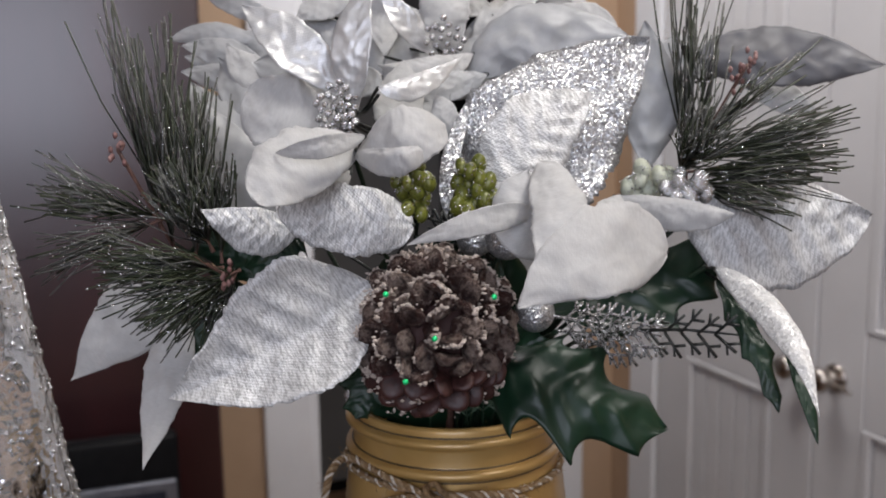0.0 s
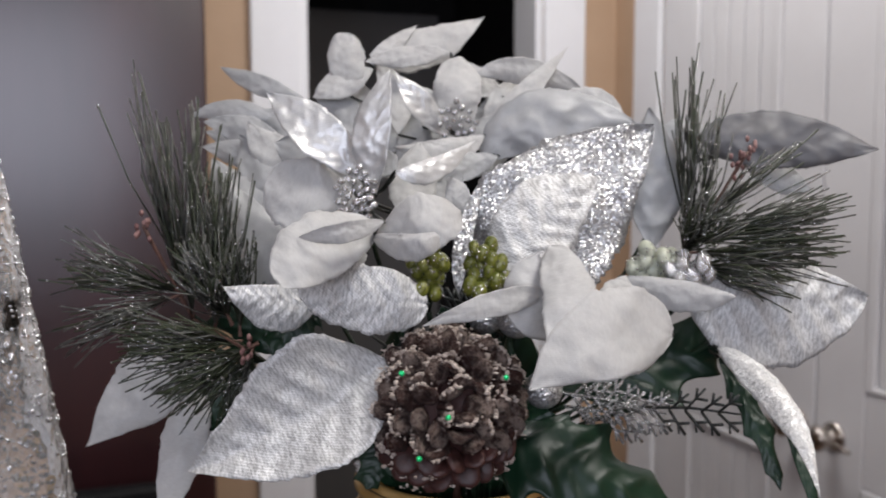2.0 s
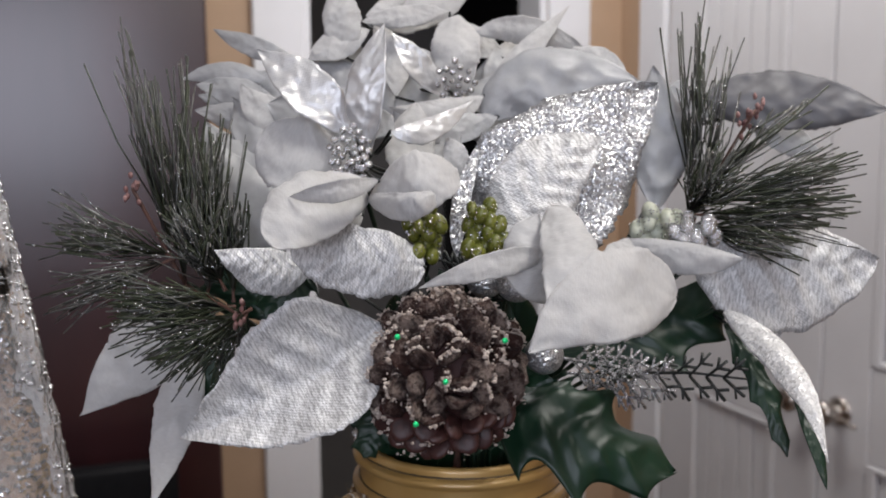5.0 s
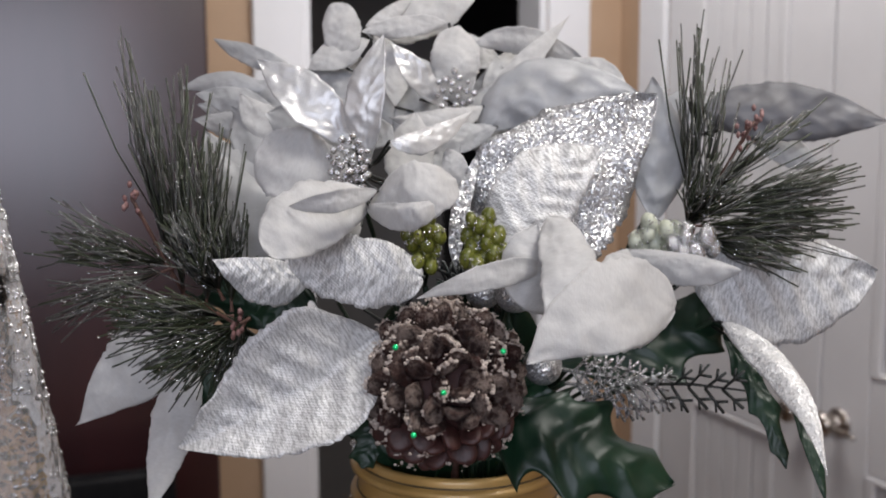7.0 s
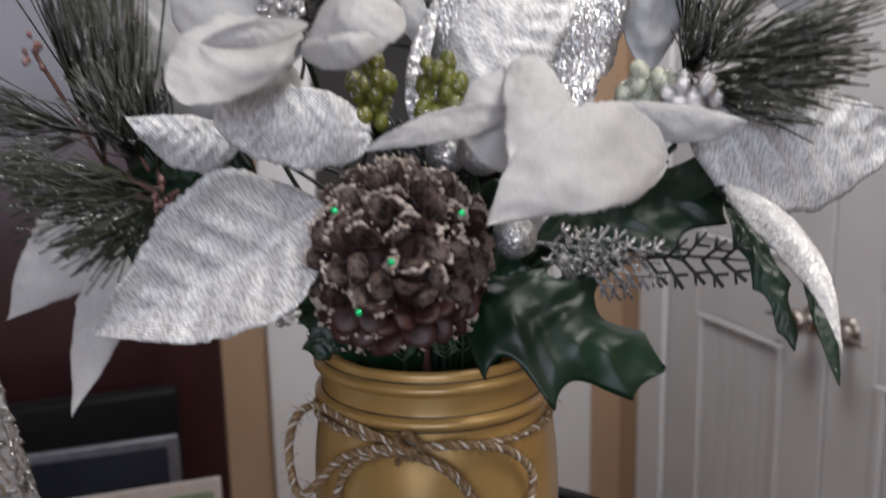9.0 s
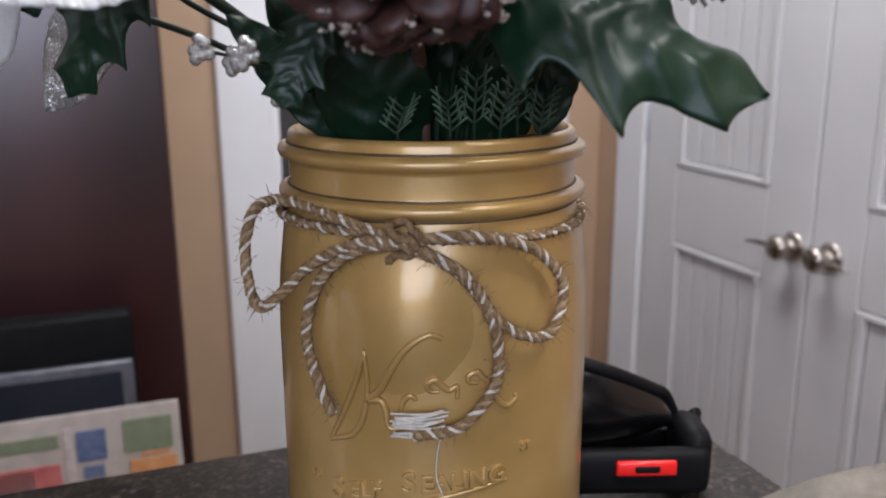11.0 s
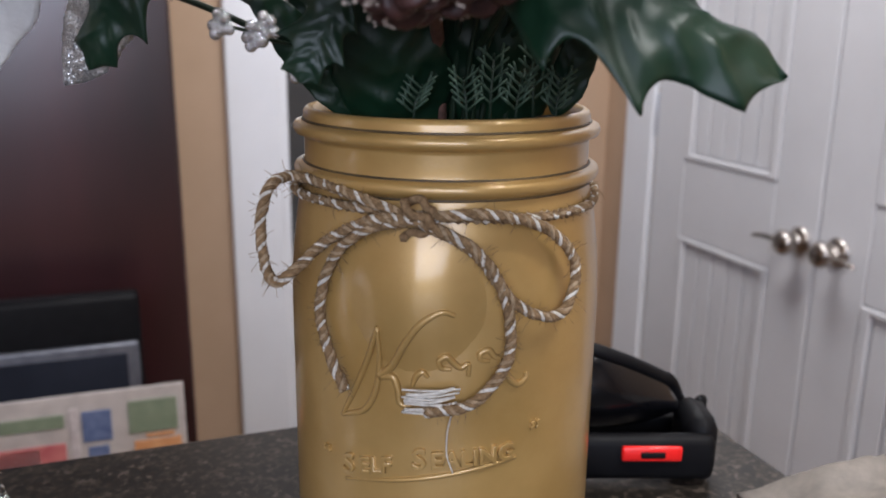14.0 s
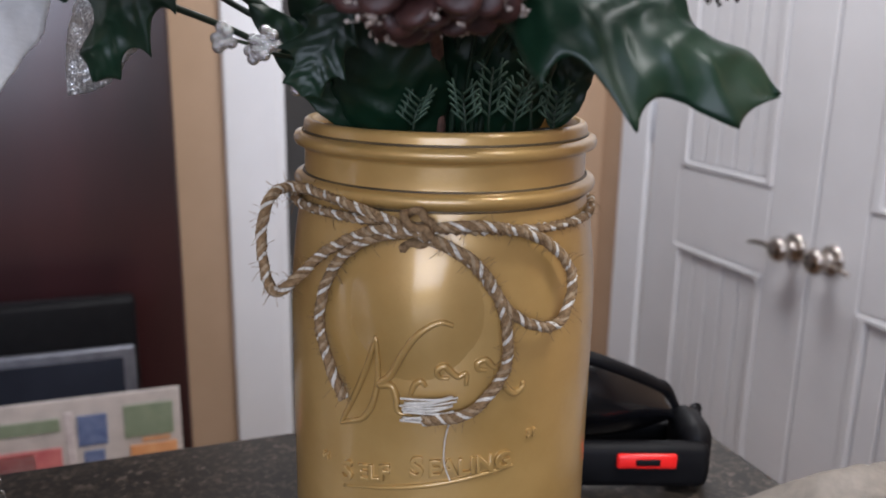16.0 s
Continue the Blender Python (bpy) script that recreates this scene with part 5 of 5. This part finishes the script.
pine("pine_sprig", [
    ((0.0865, 0.2950, 1.3328), (0.0862, 0.2950, 1.3716), 0.16, 40, 0.0662, 0.55),
    ((0.0877, 0.2950, 1.3328), (0.0947, 0.2920, 1.3752), 0.12, 17, 0.0497, 0.50),
    ((0.0884, 0.2900, 1.3371), (0.1149, 0.2800, 1.3450), 0.22, 102, 0.0460, 0.35),
    ((0.0876, 0.2900, 1.3332), (0.1154, 0.2800, 1.3339), 0.24, 102, 0.0441, 0.40),
    ((0.0883, 0.2900, 1.3409), (0.1124, 0.2850, 1.3655), 0.20, 23, 0.0441, 0.40),
    ((0.0867, 0.2900, 1.3293), (0.1026, 0.2800, 1.3264), 0.30, 68, 0.0349, 0.45),
    ((0.0837, 0.2900, 1.3332), (0.0889, 0.2800, 1.3470), 0.60, 119, 0.0276, 0.55),
], "frosted green artificial pine sprig with red buds", [(0.1039, 0.2850, 1.3683), (0.1013, 0.2880, 1.3628)])

# ---- pine cone ----
CC = Vector((0.0008, 0.2540, 1.2877))
cone = empty("pine_cone", CC)
tagged(cone, "brown pine cone dusted with white frost and glitter", "pine cone")
CR = 0.0240
core = lathe([(0.0, -0.8), (0.5, -0.72), (0.82, -0.3), (0.85, 0.1), (0.65, 0.5), (0.3, 0.72), (0.0, 0.78)], 24)
AX = look((0, 0, 0), (0.05, -1, 0.22)) @ pose(0, 0, 0, 180, 0, 0)
part("core", core, "barecone", cone, "", AX @ Matrix.Scale(CR * 0.88, 4))


def scale_mesh(mat, seed):
    b = bmesh.new()
    bmesh.ops.create_uvsphere(b, u_segments=14, v_segments=9, radius=1)
    for v in b.verts:
        x, y, z = v.co
        w = 1 - 0.35 * max(0, -y)
        lump = 0.0009 * noise.noise(Vector((x * 2.1, y * 2.1, z * 2.1 + seed))) + 0.0006 * noise.noise(Vector((x * 5, y * 5, z * 5 + seed)))
        v.co = Vector((x * 0.0050 * w, y * 0.0068 + 0.0022, z * 0.0025 + 0.0016 * max(0, y) - 0.0010 * x * x)) + Vector((x, y, z)) * lump * (1.6 if mat == "cone" else 0.5)
    me = bpy.data.meshes.new("cone_scale")
    b.to_mesh(me)
    b.free()
    me.materials.append(MAT[mat])
    for p in me.polygons:
        p.use_smooth = True
    return me


SCALES = [scale_mesh("cone", 3.1 * k) for k in range(5)]
BARE = scale_mesh("barecone", 1.7)
NS = 120
SPOTS = []
for i in range(NS):
    f = (i + 0.5) / NS
    zz = 1 - 1.72 * f
    rr = math.sqrt(max(0, 1 - zz * zz))
    a = i * 2.39996
    out = Vector((rr * math.cos(a), rr * math.sin(a), zz))
    axis = Vector((0, 0, 1))
    side = axis.cross(out)
    if side.length < 0.05:
        side = Vector((1, 0, 0))
    side.normalize()
    tipd = (out * 0.85 + axis * 0.5).normalized()
    nrm = side.cross(tipd)
    m = Matrix((side, tipd, nrm)).transposed().to_4x4()
    m.translation = out * (CR * 0.79)
    low = (AX.to_3x3() @ out).z
    ob = new("cone_scale", BARE if low < -0.45 else SCALES[i % 5])
    ob.parent = cone
    s = 0.74 + 0.18 * math.sqrt(f) + rnd.uniform(-0.08, 0.08)
    ob.matrix_basis = AX @ m @ pose(0, 0, 0, rnd.uniform(-40, 40), rnd.uniform(-36, 36), rnd.uniform(-30, 30)) @ Matrix.Scale(s, 4)
    SPOTS.append(ob.matrix_basis.copy())
b = bmesh.new()
made = 0
while made < 7600:
    m = SPOTS[rnd.randrange(len(SPOTS))]
    x, y = rnd.gauss(0, 0.0022), rnd.uniform(0.0005, 0.0092)
    p = m @ Vector((x, y, 0.0022 + 0.0012 * max(0, y - 0.002) / 0.0068 - rnd.random() * 0.001 - 0.9 * abs(x) * 0.3))
    d = p.normalized()
    if noise.noise(d * 3.4) + 0.4 * noise.noise(p * 300) + 0.45 * d.z - 0.25 * d.x < 0.0 or d.y > 0.5:
        continue
    made += 1
    ball(rnd.uniform(0.00016, 0.00058), p, b, 1, (rnd.uniform(0.5, 2.2), rnd.uniform(0.5, 1.4), rnd.uniform(0.4, 1.8)))
o = part("frosting", b, "frosting", cone, "white frosting grains")
o["kind"] = "stuff"
for px in ((0.0175, 0.2315, 1.3028), (0.0009, 0.2275, 1.2922), (-0.0075, 0.2300, 1.2794), (-0.0125, 0.2320, 1.3039)):
    part("sequin", lathe([(0.0, 0.0002), (0.0009, 0.0002), (0.0009, -0.0002), (0.0, -0.0002)], 6), "sequin", cone, "iridescent green sequin", Matrix.Translation(Vector(px) - CC) @ pose(0, 0, 0, 80, 15, 0))
stem_to(cone, CC + Vector((0, 0.015, -0.005)), 0.0018, mat="brown")


# ---- berries, ornaments, twigs ----
def berry_pick(name, at, n, r, spread, mat, label):
    c = Vector(at)
    ob = empty(name, c)
    tagged(ob, label, "berries", group="berry picks in the jar")
    pts = []
    for i in range(n):
        a = i * 2.4
        rr = math.sqrt((i + 0.5) / n)
        p = Vector((spread[0] * rr * math.cos(a), -0.003 + rnd.uniform(-0.004, 0.004), spread[1] * rr * math.sin(a)))
        part("berry", ball(r * rnd.uniform(0.8, 1.15), (0, 0, 0), sub=2, scale=(1, 1, 1.45)), mat, ob, "", Matrix.Translation(p) @ pose(0, 0, 0, rnd.uniform(-25, 25), rnd.uniform(-25, 25), 0))
        part("berry_stalk", tube([p, p * 0.5 + Vector((0, 0.006, -0.006)), Vector((0, 0.012, -0.016))], 0.0005, 4), "stem", ob)
        b = bmesh.new()
        for k in range(16):
            d = Vector((rnd.gauss(0, 1), rnd.gauss(-0.8, 0.7), rnd.gauss(0.5, 1))).normalized()
            ball(rnd.uniform(0.0002, 0.00045), p + d * r * 1.15, b, 1)
        part("glitter", b, "silver", ob)["kind"] = "stuff"
    stem_to(ob, c + Vector((0, 0.012, -0.016)), 0.0010)


berry_pick("berry_pick", (-0.0053, 0.2620, 1.3309), 12, 0.0023, (0.0058, 0.0085), "berry", "cluster of yellow green berries with glitter")
berry_pick("berry_pick", (0.0130, 0.2620, 1.3300), 15, 0.0023, (0.0064, 0.0095), "berry", "cluster of yellow green berries with glitter")
berry_pick("berry_pick", (0.0710, 0.2850, 1.3298), 9, 0.0030, (0.0085, 0.0058), "cream", "cluster of pale cream frosted berries")
berry_pick("berry_pick", (0.0828, 0.2820, 1.3288), 8, 0.0026, (0.0090, 0.0045), "silver", "cluster of silver beads")


def ornament(at, r, label):
    ob = empty("ball_ornament", at)
    tagged(ob, label, "ornament", group="ball ornaments in the jar")
    part("ball", ball(r, sub=3), "glitter", ob)
    part("cap", lathe([(0.0, 0.0022), (0.0013, 0.002), (0.0015, 0.0), (0.0, 0.0)], 10), "nickel", ob, "", Matrix.Translation((0, 0.0, r * 0.95)))
    stem_to(ob, Vector(at) + Vector((0, 0.0, r * 0.95)), 0.0006)


ornament((0.0319, 0.2620, 1.2914), 0.0062, "small silver glitter ball ornament")
ornament((0.0232, 0.2620, 1.3150), 0.0068, "small silver glitter ball ornament")
ornament((0.0137, 0.2720, 1.3137), 0.0060, "small silver glitter ball ornament")


def bead_tuft(at, r):
    ob = empty("bead_tuft", at)
    tagged(ob, "small tuft of clear silver beads", "beads", "bead tufts under the leaves")
    for k in range(8):
        a = k * 2.4
        p = Vector((r * math.sqrt(k / 8) * math.cos(a), rnd.uniform(-1, 1) * 0.0015, r * math.sqrt(k / 8) * math.sin(a)))
        part("bead", ball(0.0016, sub=2), "silver", ob, "", Matrix.Translation(p))
    stem_to(ob, at, 0.0005)


for at in ((-0.0406, 0.3000, 1.2597), (-0.0377, 0.3000, 1.2619), (-0.0309, 0.3050, 1.2520), (-0.0485, 0.3000, 1.2625)):
    bead_tuft(at, 0.0028)


def twig_spray(at, tip, mats, label, n):
    at, tip = Vector(at), Vector(tip)
    ob = empty("twig_spray", at)
    tagged(ob, label, "twig", group="twigs in the jar")
    d = tip - at
    part("stem", tube([Vector(), d * 0.5 + Vector((0, 0, 0.001)), d], 0.0007, 5, taper=lambda t: 1 - 0.5 * t), mats, ob)
    for i in range(n):
        p = d * (0.15 + 0.8 * i / n)
        for s in (-1, 1):
            e = p + d.normalized() * 0.006 + Vector((0, rnd.uniform(-0.003, 0.003), s * rnd.uniform(0.005, 0.009)))
            b = tube([p, (p + e) / 2, e], 0.00055, 4)
            q = p.lerp(e, 0.55)
            tube([q, q + d.normalized() * 0.0038 + Vector((0, 0, -s * 0.0004))], 0.0005, 4, b)
            tube([q, q + Vector((0.0004, 0, s * 0.0034))], 0.0005, 4, b)
            part("side_twig", b, mats, ob)
    stem_to(ob, at, 0.0009)


twig_spray((0.0651, 0.2720, 1.2828), (0.0933, 0.2550, 1.2851), "twig", "dark green twiggy sprig with short side shoots", 5)
twig_spray((0.0375, 0.2720, 1.2879), (0.0719, 0.2620, 1.2831), "tinsel", "silver glitter twig with short side shoots", 8)
twig_spray((0.0408, 0.2750, 1.2823), (0.0643, 0.2680, 1.2794), "tinsel", "silver glitter twig with short side shoots", 6)
twig_spray((0.0223, 0.2850, 1.3035), (-0.0013, 0.2700, 1.3178), "twig", "dark green twiggy sprig with short side shoots", 7)

# ---- mercury glass tree ----
tree = empty("glass_tree", (-0.1675, 0.302, CTH))
tagged(tree, "silver mercury glass cone tree with beaded texture on the bar top", "ornament")
TH = 0.308
b = bmesh.new()
seg, nz = 72, 90
rr = random.Random(3)
rows = []
for i in range(nz + 1):
    z = TH * i / nz
    base = 0.0500 * (1 - i / nz) + 0.0035 * (1 if i < nz else 0)
    row = []
    for j in range(seg):
        a = 2 * math.pi * j / seg
        bumpy = noise.noise(Vector((math.cos(a) * 9, math.sin(a) * 9, z * 160))) * 0.0008 + noise.noise(Vector((a * 3, 7, z * 30))) * 0.0014
        r = max(0.0006, base + bumpy * min(1, base / 0.01))
        row.append(b.verts.new((r * math.cos(a), r * math.sin(a), z)))
    rows.append(row)
for r0, r1 in zip(rows, rows[1:]):
    for j in range(seg):
        b.faces.new((r0[j], r0[(j + 1) % seg], r1[(j + 1) % seg], r1[j]))
b.faces.new(rows[0][::-1])
b.faces.new(rows[-1])
part("glass_cone", b, "mercury", tree)
b = bmesh.new()
for i in range(2600):
    f = rr.random() ** 1.4
    a = rr.random() * 6.283
    r = 0.0500 * (1 - f) + 0.0038
    s = rr.uniform(0.0006, 0.0013)
    p = Vector((r * math.cos(a), r * math.sin(a), TH * f))
    q = [b.verts.new(p + Vector(d) * s) for d in ((1, 0, 0), (0, 1, 0), (-1, 0, 0), (0, -1, 0), (0, 0, 1), (0, 0, -1))]
    for x, y in ((0, 1), (1, 2), (2, 3), (3, 0)):
        b.faces.new((q[x], q[y], q[4]))
        b.faces.new((q[y], q[x], q[5]))
o = part("bead_coat", b, "silver", tree, "clear silver sugar beads")
o["kind"] = "stuff"
part("finial", ball(0.0032, (0, 0, TH + 0.0015), sub=2, scale=(1, 1, 0.8)), "mercury", tree)

# ---- sunglasses ----
sg = empty("sunglasses", (0.092, 0.432, CTH))
tagged(sg, "black wraparound sunglasses with a red temple badge on the granite", "sunglasses")


def shell(name, fx, mat, thick, u0, u1, nu, nv, label=""):
    b = bmesh.new()
    sh = []
    for side in (0, 1):
        rows = []
        for i in range(nu + 1):
            rows.append([b.verts.new(fx(u0 + (u1 - u0) * i / nu, j / nv, side * thick)) for j in range(nv + 1)])
        sh.append(rows)
    for s, rows in enumerate(sh):
        for i in range(nu):
            for j in range(nv):
                q = (rows[i][j], rows[i + 1][j], rows[i + 1][j + 1], rows[i][j + 1])
                b.faces.new(q if s else q[::-1])
    a, c = sh
    for i in range(nu):
        b.faces.new((a[i][0], a[i + 1][0], c[i + 1][0], c[i][0]))
        b.faces.new((a[i + 1][nv], a[i][nv], c[i][nv], c[i + 1][nv]))
    for j in range(nv):
        b.faces.new((a[0][j + 1], a[0][j], c[0][j], c[0][j + 1]))
        b.faces.new((a[nu][j], a[nu][j + 1], c[nu][j + 1], c[nu][j]))
    return part(name, b, mat, sg, label)


def dome(u, v, t):
    """Lens shield: u 0..1 from inner to outer end, v 0..1 upwards."""
    top = 0.061 * (1 - 0.55 * max(0, u - 0.25) ** 1.6 / 0.63) - 0.016 * max(0, u - 0.85) / 0.15
    z = 0.020 + (top - 0.020) * v
    x = -0.055 + 0.088 * u
    y = 0.010 - 0.012 * math.sin(math.pi * u) - 0.010 * math.sin(math.pi * v * 0.9) + 0.016 * u * u + t
    return (x, y, z)


shell("lens", dome, "lens", 0.0022, 0.0, 1.0, 22, 10, "glossy black wrap lens")
path = [Vector(dome(i / 20, 1.0, 0.001)) for i in range(21)]
path += [Vector((0.036, 0.018, 0.026)), Vector((0.034, 0.016, 0.010))]
part("frame", tube(catmull(path, 3), 0.0032, 8), "black", sg)
part("temple_arm", box((-0.06, -0.015, 0.003), (0.034, -0.006, 0.024), 0.0042), "black", sg)
part("temple_arm", box((-0.055, 0.022, 0.0), (0.03, 0.028, 0.016), 0.0025), "black", sg)
part("hinge_block", box((0.022, -0.011, 0.0), (0.037, 0.020, 0.030), 0.007), "black", sg)
bd = part("badge", box((-0.0075, -0.0168, 0.0135), (0.0185, -0.0142, 0.0205), 0.0012), "red", sg, "red rounded badge")
part("badge_slot", box((0.0005, -0.0178, 0.0156), (0.0110, -0.0166, 0.0184), 0.0005), "black", bd)

# ---- folded cloth ----
b = bmesh.new()
n = 26
grid = []
for side in (1, 0):
    rows = []
    for i in range(n + 1):
        row = []
        for j in range(n + 1):
            x, y = i / n - 0.5, j / n - 0.5
            h = 0.022 * max(0, 1 - (2.0 * x) ** 4) * max(0, 1 - (2.0 * y) ** 4) * (0.75 + 0.35 * noise.noise(Vector((x * 5, y * 5, 2)))) if side else 0.0
            row.append(b.verts.new((x * 0.10, y * 0.09, h + (0.0015 if side else 0))))
        rows.append(row)
    grid.append(rows)
for s, rows in enumerate(grid):
    for i in range(n):
        for j in range(n):
            q = (rows[i][j], rows[i + 1][j], rows[i + 1][j + 1], rows[i][j + 1])
            b.faces.new(q if s == 0 else q[::-1])
for i in range(n):
    for rows2 in ((grid[0][i][0], grid[1][i][0], grid[1][i + 1][0], grid[0][i + 1][0]), (grid[0][i + 1][n], grid[1][i + 1][n], grid[1][i][n], grid[0][i][n]),
                  (grid[0][0][i + 1], grid[1][0][i + 1], grid[1][0][i], grid[0][0][i]), (grid[0][n][i], grid[1][n][i], grid[1][n][i + 1], grid[0][n][i + 1])):
        b.faces.new(rows2)
cl = part("cloth_napkin", b, "cloth", None, "", pose(0.196, 0.386, CTH, 0, 0, 20))
tagged(cl, "crumpled beige cloth napkin on the granite bar top", "napkin")
